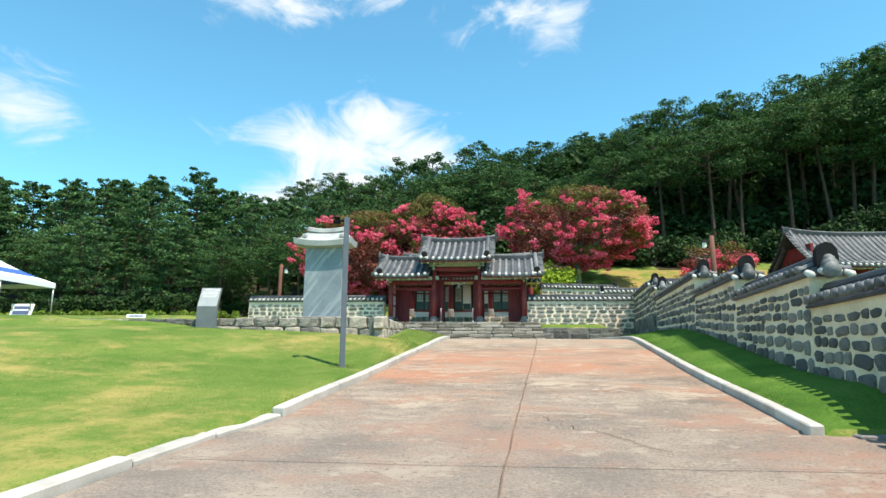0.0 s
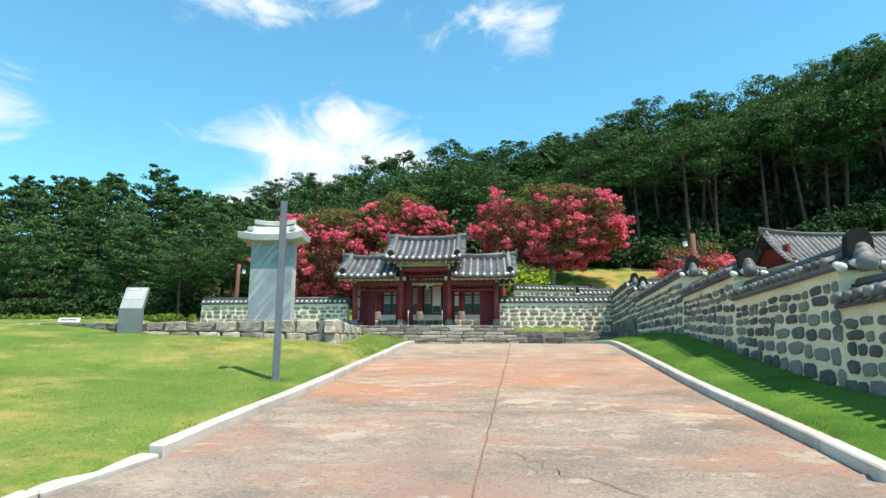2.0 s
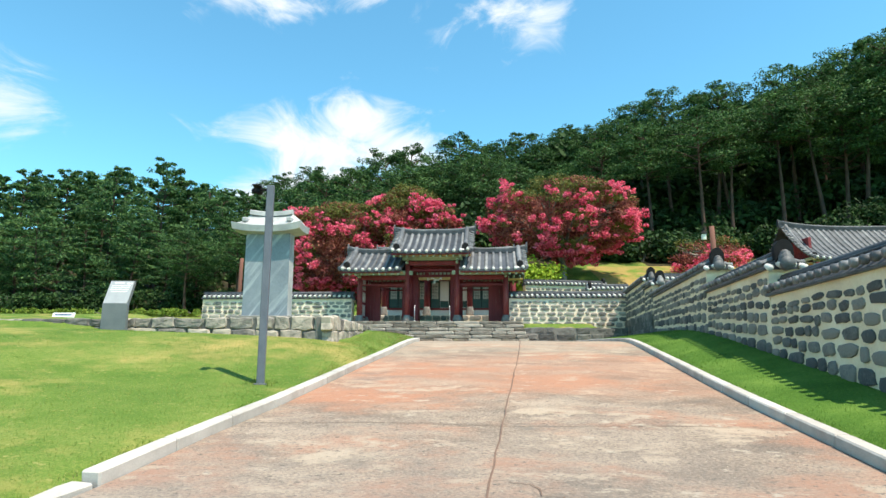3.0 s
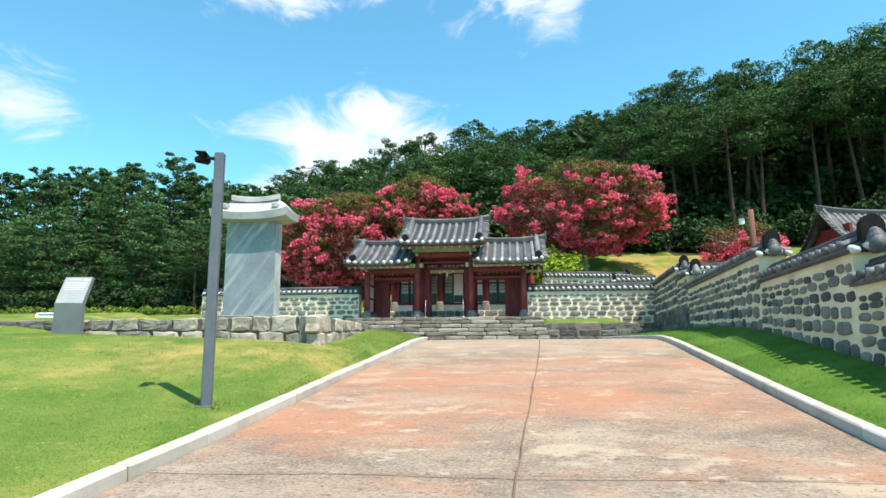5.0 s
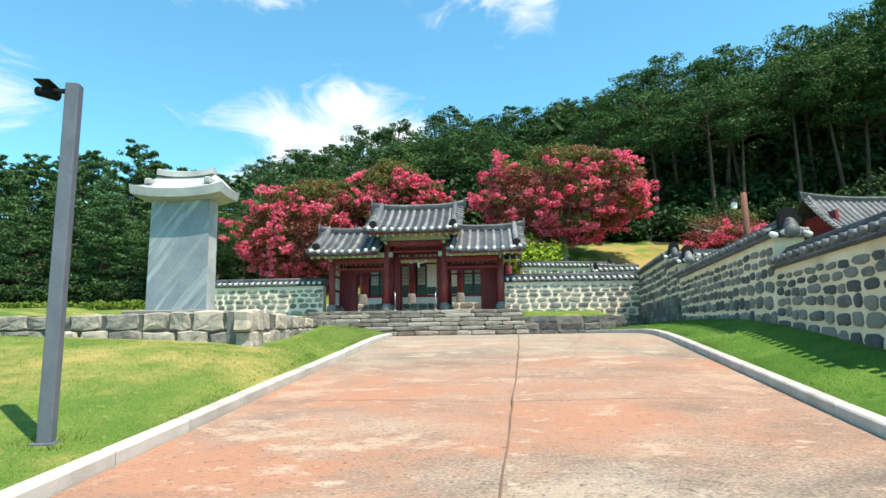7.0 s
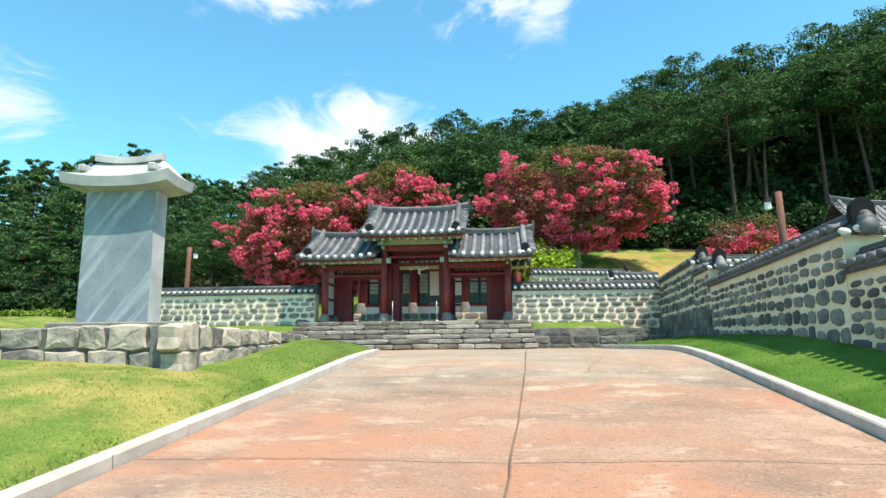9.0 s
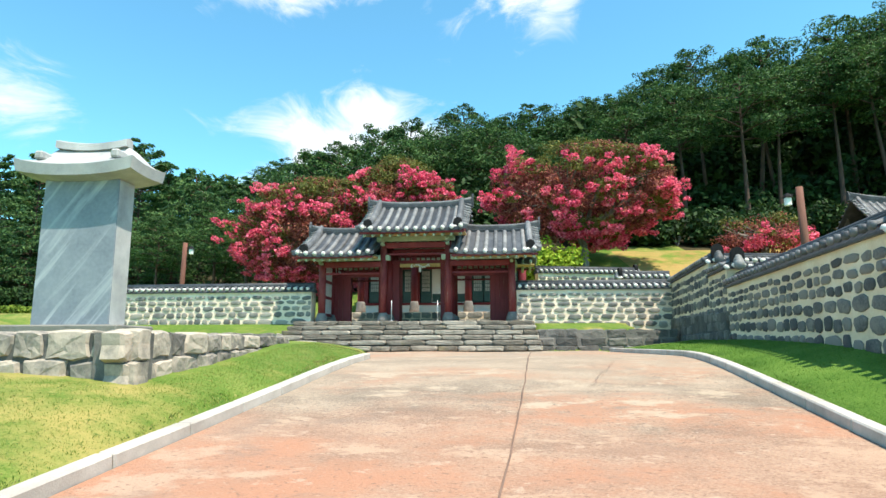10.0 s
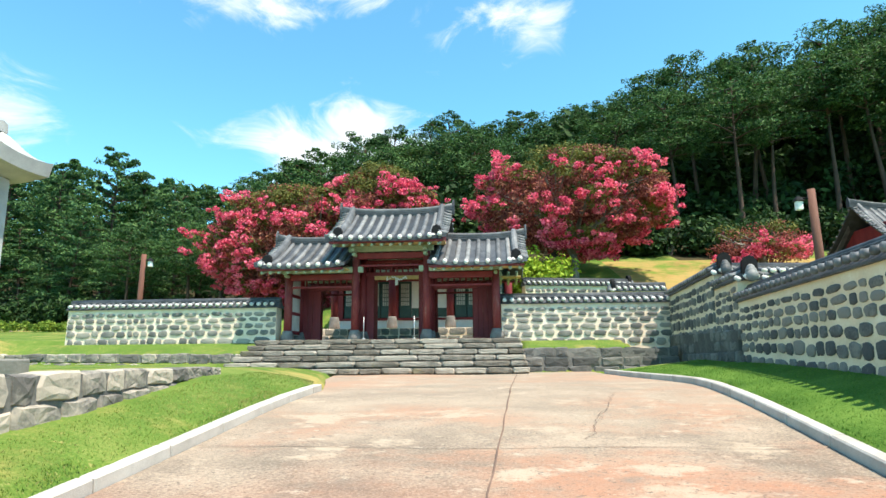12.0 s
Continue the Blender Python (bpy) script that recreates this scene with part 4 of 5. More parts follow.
# door plane at the middle columns
def panel(x0, x1, z0, z1, y=1.25, t=.06, mat="red", name="board_panel"):
    return part(name, box(bmesh.new(), ((x0 + x1) / 2, y, (z0 + z1) / 2), (x1 - x0, t, z1 - z0), None, .008), M[mat], gate)
for x0, x1 in ((-3.4, -2.74), (-1.63, -1.3), (-1.1, -.82), (.78, 1.1), (1.3, 1.34), (2.67, 3.4)):
    panel(x0, x1, .05, 2.3 if abs(x0 + x1) < 2.2 else 1.8)
    for k in range(int((x1 - x0) / .17)):
        panel(x0 + .17 * k + .01, x0 + .17 * k + .03, .1, 1.75, 1.21, .03, "red_worn", "board_batten")
for x0, x1, z in ((-3.4, -1.3, 1.8), (1.3, 3.4, 1.8), (-1.1, 1.1, 2.3)):
    panel(x0, x1, z, z + .13, 1.25, .14, "red", "lintel")
    panel(x0, x1, z + .45, z + .56, 1.25, .14, "red", "lintel")
    n = round((x1 - x0) / .2)
    for k in range(n):
        panel(x0 + (x1 - x0) * (k + .5) / n - .03, x0 + (x1 - x0) * (k + .5) / n + .03, z + .13, z + .45, 1.25, .05, "red", "spindle")
    panel(x0, x1, -.02, .08, 1.25, .16, "red", "threshold")
panel(-.8, .78, 2.16, 2.3, 1.22, .05, "ochre", "head_board")
# carved white ornament over the middle opening
bm = bmesh.new()
for k in range(11):
    a = k / 10 * math.pi
    tube(bm, [(-.0 + .36 * math.cos(a), 1.14, 2.17 + .05 * math.sin(a * 4)), (.33 * math.cos(a + .25), 1.14, 2.22 + .05 * math.sin(a * 4 + 1))], .028, 6)
box(bm, (0, 1.14, 2.05), (.1, .03, .2), None, .01)
part("ornament", bm, M["white"], gate, "small white carved ornament")
# leaves of the doors, standing open inwards
for x, w in ((-2.79, .3), (-.84, .6), (.8, .6), (2.72, .3)):
    h = 2.2 if abs(x) < 1 else 1.7
    lf = part("door_leaf", box(bmesh.new(), (x, 1.3 + w / 2, .08 + h / 2), (.05, w, h), None, .008), M["red"], gate, "red boarded door leaf standing open")
    part("door_ring", tube(bmesh.new(), [(x - .04, 1.3 + w * .85, 1.05), (x + .04, 1.3 + w * .85, 1.05)], .03, 8), M["black"], lf, "black iron door ring")
gable_roof(gate, -4.34, -1.35, 1.25, 2.3, 3.72, 2.38, .33, lift=.1, ends=(True, False))
gable_roof(gate, 1.35, 4.5, 1.25, 2.3, 3.72, 2.38, .33, lift=.1, ends=(False, True))
gable_roof(gate, -1.98, 1.96, 1.25, 2.35, 4.70, 3.22, .32, lift=.1)
for s, y in ((1, -.93), (-1, 3.43)):
    eave_timbers(gate, -4.26, -1.4, y, 2.18, 1.1 * s)
    eave_timbers(gate, 1.4, 4.42, y, 2.18, 1.1 * s)
    eave_timbers(gate, -1.88, 1.86, y - .03 * s, 3.02, 1.1 * s)
for x in (-1.5, 1.5):
    part("gable_board", box(bmesh.new(), (x * 1.16, 1.25, 3.45), (.06, 2.3, .34), None, .02), M["red"], gate, "red gable barge board")
    part("gable_plaster", box(bmesh.new(), (x * .95, 1.25, 3.66), (.08, 1.5, .5), None, .02), M["red"], gate)
# two thin stainless barrier posts on the top step
for x in (-.76, .86):
    p = thing("barrier_post", "thin pale metal barrier post on the gate platform", "post", Matrix.Translation((-.70 + x, 31.75, 2.69)), "barrier posts")
    part("shaft", tube(bmesh.new(), [(0, 0, 0), (0, 0, .72)], .012, 8), M["steel"], p, "", True)
    part("foot", tube(bmesh.new(), [(0, 0, 0), (0, 0, .03)], .05, 12), M["steel"], p, "", True)

# ---- inner shrine hall, seen through the gate ----
inner = thing("inner_hall", "inner shrine hall with red columns, teal doors and a stone base", "hall", pose(-.12, 37.0, 2.72))
def hall_part(name, c, s, mat, label="", parent=None, bevel=.01):
    return part(name, box(bmesh.new(), c, s, None, bevel), M[mat], parent or inner, label)
hall_part("plinth_core", (-.2, 2.6, .25), (10.2, 5.4, .62), "mortar_pale")
for row in range(2):
    x = -5.3
    while x < 4.85:
        w = min(R.uniform(.28, .7), 4.95 - x)
        place_stone(PALE_RUBBLE, inner, "plinth_stone", Matrix.Translation((x + w / 2, -.05, .13 + .29 * row)) @ Matrix.Rotation(R.uniform(-.06, .06), 4, "Y") @ Matrix.Diagonal((w, .22, .275, 1)))
        x += w + .01
for x in (-3.6, -1.2, 1.2, 3.6):
    part("column", tube(bmesh.new(), [(x, .35, .8), (x, .35, 2.0), (x, .35, 3.2)], [.155, .155, .145], 14), M["red"], inner, "", True)
    part("column_base", tube(bmesh.new(), [(x, .35, .5), (x, .35, .7), (x, .35, 1.0), (x, .35, 1.06)], [.235, .225, .19, .165], 14), M["base"], inner, "grey stone column base", True)
hall_part("dado", (0, 1.55, .78), (7.4, .12, .42), "white", "white plaster dado")
hall_part("sill", (0, 1.5, 1.02), (7.4, .2, .1), "red")
hall_part("head_rail", (0, 1.5, 2.75), (7.4, .2, .2), "red")
hall_part("front_beam", (0, .35, 2.95), (7.4, .18, .22), "green", "faded green painted beam")
hall_part("gold_board", (0, .3, 2.72), (7.2, .05, .16), "ochre", "ochre frieze board")
for x in (-3.6, -1.2, 1.2, 3.6):
    hall_part("post", (x, 1.52, 1.9), (.22, .2, 1.7), "red")
for i in (-1, 0, 1):
    xc = i * 2.4
    # near-black sheet in place of the unlit room behind the doors
    hall_part("interior_shade", (xc, 1.66, 1.9), (2.3, .08, 1.7), "dark")
    for k, dx in enumerate((-.8, -.27, .27, .8)):
        if i == 0 and k == 2:
            continue
        pale = i == 0 and k in (1, 3)
        dr = hall_part("door", (xc + dx, 1.55, 1.88), (.5, .06, 1.6), "white" if pale else "teal", "white-papered door" if pale else "teal lattice door")
        hall_part("lower_panel", (xc + dx, 1.51, 1.3), (.46, .02, .38), "teal", "teal lower panel", dr)
        if not pale:
            hall_part("paper", (xc + dx, 1.513, 2.08), (.36, .02, .95), "paper", "grey paper screen", dr)
            for z in (1.78, 1.96, 2.14, 2.32):
                hall_part("lattice_bar", (xc + dx, 1.5, z), (.38, .02, .025), "teal", "", dr, 0)
            for q in (-.09, 0, .09):
                hall_part("lattice_bar", (xc + dx + q, 1.5, 2.08), (.02, .02, .95), "teal", "", dr, 0)
hall_part("back_wall", (0, 4.6, 1.9), (7.4, .2, 2.7), "plaster")
for x in (-3.6, 3.6):
    hall_part("end_wall", (x, 3.1, 1.9), (.2, 3.1, 2.7), "plaster")
hall_part("ceiling_board", (0, 2.6, 3.3), (7.6, 5.2, .1), "green")
gable_roof(inner, -4.3, 3.75, 2.6, 2.95, 4.7, 3.45, .36, lift=.08)

# ---- hall behind the boundary wall ----
hall = thing("side_hall", "red-walled hall with a sweeping grey tiled gable roof", "hall", pose(27.3, 44.0, 4.2))
def hp(name, c, s, mat, label=""):
    return part(name, box(bmesh.new(), c, s, None, .02), M[mat], hall, label)
hp("wall", (0, 0, 1.1), (10.2, 5.0, 3.2), "red", "red boarded wall")
for k in range(24):
    hp("board_batten", (-5.13, -2.4 + k * .205, 2.2), (.04, .05, 2.6), "red_worn")
hp("gable_wall", (-5.0, 0, 3.6), (.2, 4.0, 1.4), "red", "red boarded gable")
hp("gable_beam", (-5.3, 0, 2.85), (.2, 6.4, .2), "green")
for x in (-5, -2.5, 0, 2.5, 5):
    part("column", tube(bmesh.new(), [(x, -2.55, -.6), (x, -2.55, 2.5)], .16, 12), M["red"], hall, "", True)
    hp("bracket", (x, -2.8, 2.55), (.3, .7, .3), "green")
hp("purlin", (0, -2.75, 2.8), (10.6, .25, .25), "green")
gable_roof(hall, -5.75, 5.75, 0, 3.6, 5.35, 2.55, .36, r=.085, lift=.28, ridge_h=.4)
eave_timbers(hall, -5.6, 5.6, -3.5, 2.35, 1.4, .34)

# ---- stele ----
st = thing("stone_stele", "tall grey-blue veined marble stele under a curved granite cap", "monument", pose(-4.05, 18.99, 1.95))
part("plinth", box(bmesh.new(), (0, 0, .06), (1.75, .95, .2), None, .02), M["darkstone"], st, "dark weathered plinth")
bm = bmesh.new()
lo = [(-.585, -.2), (.585, -.2), (.585, .2), (-.585, .2)]
vv = [[bm.verts.new((x * f, y * f, z)) for x, y in lo] for z, f in ((.15, 1.0), (2.3, .985))]
for k in range(4):
    bm.faces.new((vv[0][k], vv[0][(k + 1) % 4], vv[1][(k + 1) % 4], vv[1][k]))
bm.faces.new(vv[0][::-1])
bm.faces.new(vv[1])
# side faces get the paler granite: sunlight on them put into the colour
for f in bm.faces:
    f.material_index = int(abs(f.normal.x) > .5 or f.calc_center_median().x ** 2 > .3)
bmesh.ops.bevel(bm, geom=list(bm.edges), offset=.012, segments=2, affect="EDGES")
part("slab", bm, [M["marble"], M["granite"]], st)
# cap: curved eaves rising to the corners, concave roof, ridge
bm = bmesh.new()
NX, NY = 16, 8
HX, HY = .9, .46
def cap_top(u, v):
    corner = abs(u) ** 3 * .06 + abs(u * v) ** 2 * .05
    ridge = max(0, 1 - abs(v) ** .85) * min(1, max(0, (1 - abs(u)) / .36)) ** .75
    return .19 + .36 * ridge + corner
top = [[bm.verts.new((HX * (2 * i / NX - 1), HY * (2 * j / NY - 1), cap_top(2 * i / NX - 1, 2 * j / NY - 1))) for i in range(NX + 1)] for j in range(NY + 1)]
def cap_low(u, v):
    return .03 * sstep(.5, .9, max(abs(u), abs(v))) + .06 * abs(u) ** 3 + .03 * abs(u * v) ** 2
low = [[bm.verts.new((HX * (2 * i / NX - 1) * .97, HY * (2 * j / NY - 1) * .95, cap_low(2 * i / NX - 1, 2 * j / NY - 1))) for i in range(NX + 1)] for j in range(NY + 1)]
for g in (top, low):
    for j in range(NY):
        for i in range(NX):
            bm.faces.new((g[j][i], g[j][i + 1], g[j + 1][i + 1], g[j + 1][i]))
for i in range(NX):
    for j in (0, NY):
        bm.faces.new((top[j][i], top[j][i + 1], low[j][i + 1], low[j][i]))
for j in range(NY):
    for i in (0, NX):
        bm.faces.new((top[j][i], top[j + 1][i], low[j + 1][i], low[j][i]))
bmesh.ops.recalc_face_normals(bm, faces=bm.faces)
cap = part("cap", bm, M["granite"], st, "pale granite roof-shaped cap")
cap.location = (0, 0, 2.27)
part("cap_ridge", sweep(bmesh.new(), [(-.09, 0), (-.08, .11), (0, .14), (.08, .11), (.09, 0)], [(-.56 + 1.12 * i / 8, 0, 2.78 + .06 * abs(i / 4 - 1) ** 2) for i in range(9)]), M["granite"], cap).location = (0, 0, -2.27)
for x in (-.58, .58):
    for y in (-.25, .25):
        part("cap_rib", box(bmesh.new(), (x, y, .36), (.13, .3, .13), None, .025), M["granite"], cap)

# ---- sign, pole and posts ----
sign = thing("information_sign", "bent dark metal information sign with a sloping face on the lawn", "sign", pose(-6.42, 16.35, 1.66, 0, 0, 4))
bm = bmesh.new()
sweep(bm, [(-.11, -.1), (-.11, .55), (.16, 1.08), (.22, 1.05), (-.02, .53), (-.0, -.1)], [(.26, 0, 0), (-.26, 0, 0)])
part("body", bm, M["slate"], sign)
bm = bmesh.new()
sm = Matrix.Translation((0, .03, .81)) @ Matrix.Rotation(math.atan2(.27, .53), 4, "X").inverted()
box(bm, (0, -.011, 0), (.5, .008, .56), sm)
face = part("sign_face", bm, M["slate_face"], sign, "lighter brushed sloping face")
def bar(x, z, w, h, mat="white"):
    part("text_bar", box(bmesh.new(), (x, -.0185, z), (w, .004, h), sm), M[mat], face)
bar(-.05, .235, .2, .022)
for dx in (.13, .17, .21):
    bar(dx, .22, .03, .03)
for k in range(4):
    bar(0, .16 - .05 * k, .4 - .05 * (k == 3), .014)

pole = thing("camera_pole", "slim square dark steel camera pole standing on the lawn", "pole", pose(-1.77, 12.21, zr(12.2) + .06, 0, 0, 12))
part("shaft", box(bmesh.new(), (0, 0, 1.44), (.105, .105, 2.94), None, .008), M["pole"], pole)
part("base_plate", box(bmesh.new(), (0, 0, .03), (.18, .18, .03), None, .004), M["pole"], pole)
arm = part("camera_arm", box(bmesh.new(), (-.12, -.02, 2.84), (.16, .035, .035), None, .006), M["black"], pole, "black camera arm")
part("camera_body", tube(bmesh.new(), [(-.23, -.1, 2.80), (-.15, .06, 2.83)], [.038, .045], 10), M["black"], arm, "black camera body", True)
part("camera_hood", box(bmesh.new(), (-.19, -.03, 2.885), (.12, .22, .015), None, .004), M["black"], arm)

def lamp_post(label, m, height, lean):
    th = thing("lamp_post", label, "lamp post", m, "lamp posts")
    part("post", tube(bmesh.new(), [(0, 0, -.2), (lean * .5, 0, height * .5), (lean, 0, height)], [.12, .11, .1], 12), M["wood_post"], th, "", True)
    a = part("bracket", tube(bmesh.new(), [(lean, 0, height - .25), (lean + .32, -.05, height - .2)], .018, 8), M["black"], th)
    part("lantern_body", box(bmesh.new(), (lean + .32, -.05, height - .42), (.16, .16, .24), None, .02), M["white"], a, "pale square lantern glass")
    part("lantern_roof", tube(bmesh.new(), [(lean + .32, -.05, height - .3), (lean + .32, -.05, height - .24), (lean + .32, -.05, height - .16)], [.15, .11, .02], 8), M["black"], a)
    return th
lamp_post("brown wooden lamp post with a small hanging lantern", Matrix.Translation((-11.75, 36.7, 2.8)), 3.65, .08)
lamp_post("brown wooden lamp post with a small hanging lantern", Matrix.Translation((11.0, 28.3, 2.9)) @ Matrix.Rotation(math.pi, 4, "Z"), 3.45, .05)
p = thing("path_light", "thin grey post with a small light on the slope", "post", Matrix.Translation((16.2, 51.2, hill(16.2, 51.2))))
part("shaft", tube(bmesh.new(), [(0, 0, -.3), (0, 0, 9.1 - hill(16.2, 51.2) + .1)], .09, 10), M["pole"], p, "", True)
part("lamp_head", box(bmesh.new(), (-.12, 0, 9.0 - hill(16.2, 51.2)), (.28, .16, .16), None, .02), M["white"], p)

# ---- tent and boards on the lawn ----
def post_z(x, y):
    return ground(x, y)
tent = thing("canopy_tent", "white and blue canopy tent on thin steel legs", "tent", Matrix.Translation((-20.0, 25.0, 0)))
tz = post_z(-20, 25)
hgt = 4.1 - tz
bm = bmesh.new()
H = 1.55
c = [bm.verts.new((x, y, tz + hgt)) for x, y in ((-H, -H), (H, -H), (H, H), (-H, H))]
c2 = [bm.verts.new((v.co.x, v.co.y, v.co.z - .22)) for v in c]
apx = bm.verts.new((0, 0, tz + hgt + .85))
mid = [bm.verts.new((v.co.x * .5, v.co.y * .5, tz + hgt + .33)) for v in c]
for k in range(4):
    j = (k + 1) % 4
    bm.faces.new((c[k], c[j], mid[j], mid[k]))
    bm.faces.new((mid[k], mid[j], apx))
    bm.faces.new((c[k], c[j], c2[j], c2[k])).material_index = 0
part("canopy", bm, M["canvas"], tent, "white canvas canopy")
bm = bmesh.new()
q = [bm.verts.new((x, y, tz + hgt - .03 + (.8 if not x else 0))) for x, y in ((-H * .98, -H * .98), (H * .98, -H * .98), (0, 0), (H * .98, H * .98), (-H * .98, H * .98))]
for a, b3 in ((0, 1), (1, 3), (3, 4), (4, 0)):
    bm.faces.new((q[a], q[b3], q[2]))
part("lining", bm, M["blue"], tent, "blue canopy lining")
for x in (-1.5, 1.5):
    for y in (-1.5, 1.5):
        part("leg", tube(bmesh.new(), [(x, y, post_z(-20 + x, 25 + y) - .05), (x, y, tz + hgt)], .03, 8), M["steel"], tent, "", True)

def board(x, y, w, h, label):
    z = post_z(x, y)
    th = thing("lawn_board", label, "sign board", pose(x, y, z, -18, 0, 0), "lawn boards")
    part("panel", box(bmesh.new(), (0, 0, h / 2 + .02), (w, .05, h), None, .01), M["white"], th)
    part("text_bar", box(bmesh.new(), (0, -.03, h * .72), (w * .75, .01, h * .22), None), M["navy"], th, "dark blue print")
    if h > .3:
        part("text_bar", box(bmesh.new(), (0, -.03, h * .32), (w * .75, .01, h * .3), None), M["navy"], th, "dark blue print")
    for s in (-1, 1):
        part("leg", box(bmesh.new(), (s * w * .42, .12, h * .45), (.04, .04, h * 1.0), pose(0, 0, 0, 30)), M["steel"], th)
board(-18.4, 24.6, .95, .55, "white folding board with blue print on the lawn")
board(-14.0, 25.6, .85, .22, "low white board with a dark strip on the lawn")

# ---- plants ----
def leaf_mesh(name, blobs, mat, size, flat=.55, seed=1, up=.55):
    """Leaves scattered in a shell round each blob (x, y, z, rx, ry, rz, count): small four-cornered leaves, each an island."""
    rng = np.random.default_rng(seed)
    vs = []
    for x, y, z, rx, ry, rz, n in blobs:
        n = int(n)
        d = rng.normal(size=(n, 3))
        d /= np.linalg.norm(d, axis=1)[:, None]
        rad = rng.uniform(.45, 1.08, size=(n, 1)) ** .6
        p = d * rad * np.array([rx, ry, rz]) + np.array([x, y, z])
        nor = d * .6 + rng.normal(size=(n, 3)) * .7 + np.array([0, 0, up])
        nor /= np.linalg.norm(nor, axis=1)[:, None]
        a = np.cross(nor, rng.normal(size=(n, 3)))
        a /= np.linalg.norm(a, axis=1)[:, None]
        b4 = np.cross(nor, a)
        s = size * rng.uniform(.6, 1.4, size=(n, 1))
        vs.append(np.stack([p - a * s, p - b4 * s * flat, p + a * s, p + b4 * s * flat], 1))
    v = np.concatenate(vs).reshape(-1, 3)
    k = len(v) // 4
    me2 = bpy.data.meshes.new(name)
    me2.from_pydata(v.tolist(), [], np.arange(4 * k).reshape(k, 4).tolist())
    me2.materials.append(mat)
    return me2


def pine_meshes(seed, height, spread, clumps, bare, leaf, mat, per=95, subs=6, cone=False):
    """Trunk with limbs, and a layered crown of flattened needle clumps."""
    rr = random.Random(seed)
    bm = bmesh.new()
    lean = rr.uniform(-.06, .06) * height
    bend = [(lean * t * t + .15 * math.sin(t * 5 + seed), .1 * math.sin(t * 4 + seed * 2), height * t * .96) for t in [i / 8 for i in range(9)]]
    tube(bm, [(bend[0][0], bend[0][1], -.6)] + bend, [.26] + [.22 * (1 - .85 * i / 8) for i in range(9)], 8)
    blobs = []
    for c in range(clumps):
        t = bare + (1 - bare) * (c + .5) / clumps
        f = (t - bare) / (1 - bare)
        w = spread * (.35 + .75 * math.sin(math.pi * min(1, .22 + f * .72))) * rr.uniform(.55, 1.1)
        if cone:
            w = spread * (1.12 - .92 * f) * rr.uniform(.7, 1.2) + .25
        ang = c * 2.4 + rr.uniform(-.5, .5)
        cx, cy, cz = interp([(i / 8, bend[i][0]) for i in range(9)], t), interp([(i / 8, bend[i][1]) for i in range(9)], t), height * t
        ex, ey, ez = cx + math.cos(ang) * w * .78, cy + math.sin(ang) * w * .78, cz + rr.uniform(-.1, .35) + .25 * f
        tube(bm, [(cx, cy, cz - .4), ((cx + ex) / 2, (cy + ey) / 2, (cz + ez) / 2 - .1), (ex, ey, ez - .05)], [.07, .05, .02], 5, False)
        for k in range(subs):
            u = .42 + .68 * (k + rr.random()) / subs
            o = rr.uniform(-1, 1) * w * .42
            r = w * rr.uniform(.17, .3)
            blobs.append((cx + (ex - cx) * u - math.sin(ang) * o, cy + (ey - cy) * u + math.cos(ang) * o, cz + (ez - cz) * u + rr.uniform(-.15, .3), r, r, r * rr.uniform(.26, .45), per * rr.uniform(.7, 1.2)))
    top_r = spread * (.13 if cone else .3)
    blobs.append((bend[-1][0], bend[-1][1], height * .97, top_r, top_r, spread * .2, per * (1 if cone else 2)))
    return mesh_of(bm, "trunk", M["bark"], True), leaf_mesh("crown", blobs, mat, leaf, .36, seed, .75)


def tree(name, label, category, tm, cm, m, group=""):
    th = thing(name, label, category, m, group)
    part("trunk", tm, None, th)
    part("crown", cm, None, th)
    return th


SHAPES = ((3, 13, 4.4, 28, .46), (5, 14, 4.1, 30, .42), (8, 12, 4.7, 28, .5), (11, 15, 4.2, 30, .45))
PINES = [pine_meshes(*q, .14, M["pine"], 62, 6) for q in SHAPES]
HIGH_PINES = [pine_meshes(*q, .14, M["pine"], 62, 6) for q in ((14, 15, 4.6, 24, .62), (17, 16, 4.4, 24, .66), (19, 14, 4.8, 22, .6))]
PINES_BACK = [pine_meshes(*q, .36, M["pine"], 17, 4) for q in SHAPES[:3]]
WOODS = ((21, 16, 4.2, 34, .2), (25, 17, 4.0, 36, .16), (29, 15, 4.5, 32, .24))
TALL = [pine_meshes(*q, .19, M["pine_far"], 48, 6, q[0] == 25) for q in WOODS]
TALL_BACK = [pine_meshes(*q, .36, M["pine_far"], 22, 4) for q in WOODS]
rp = random.Random(41)


def plant(kinds, x, y, top, label, group, name="pine_tree"):
    z = ground(x, y)
    tm, cm = rp.choice(kinds)
    h = max(v.co.z for v in tm.vertices)
    s = max(.35, (top - z) / (h * 1.03))
    w = s ** .6 * rp.uniform(.95, 1.15)
    return tree(name, label, "pine tree", tm, cm, Matrix.Translation((x, y, z)) @ Matrix.Rotation(rp.gauss(0, .05), 4, "Y") @ Matrix.Rotation(rp.uniform(0, 6.28), 4, "Z") @ Matrix.Diagonal((w, w, s, 1)), group)


PINE_LABEL = "tall dark green pine with a bare reddish trunk on the slope"
WOOD_LABEL = "dense green pine at the wood's edge above the lawn"
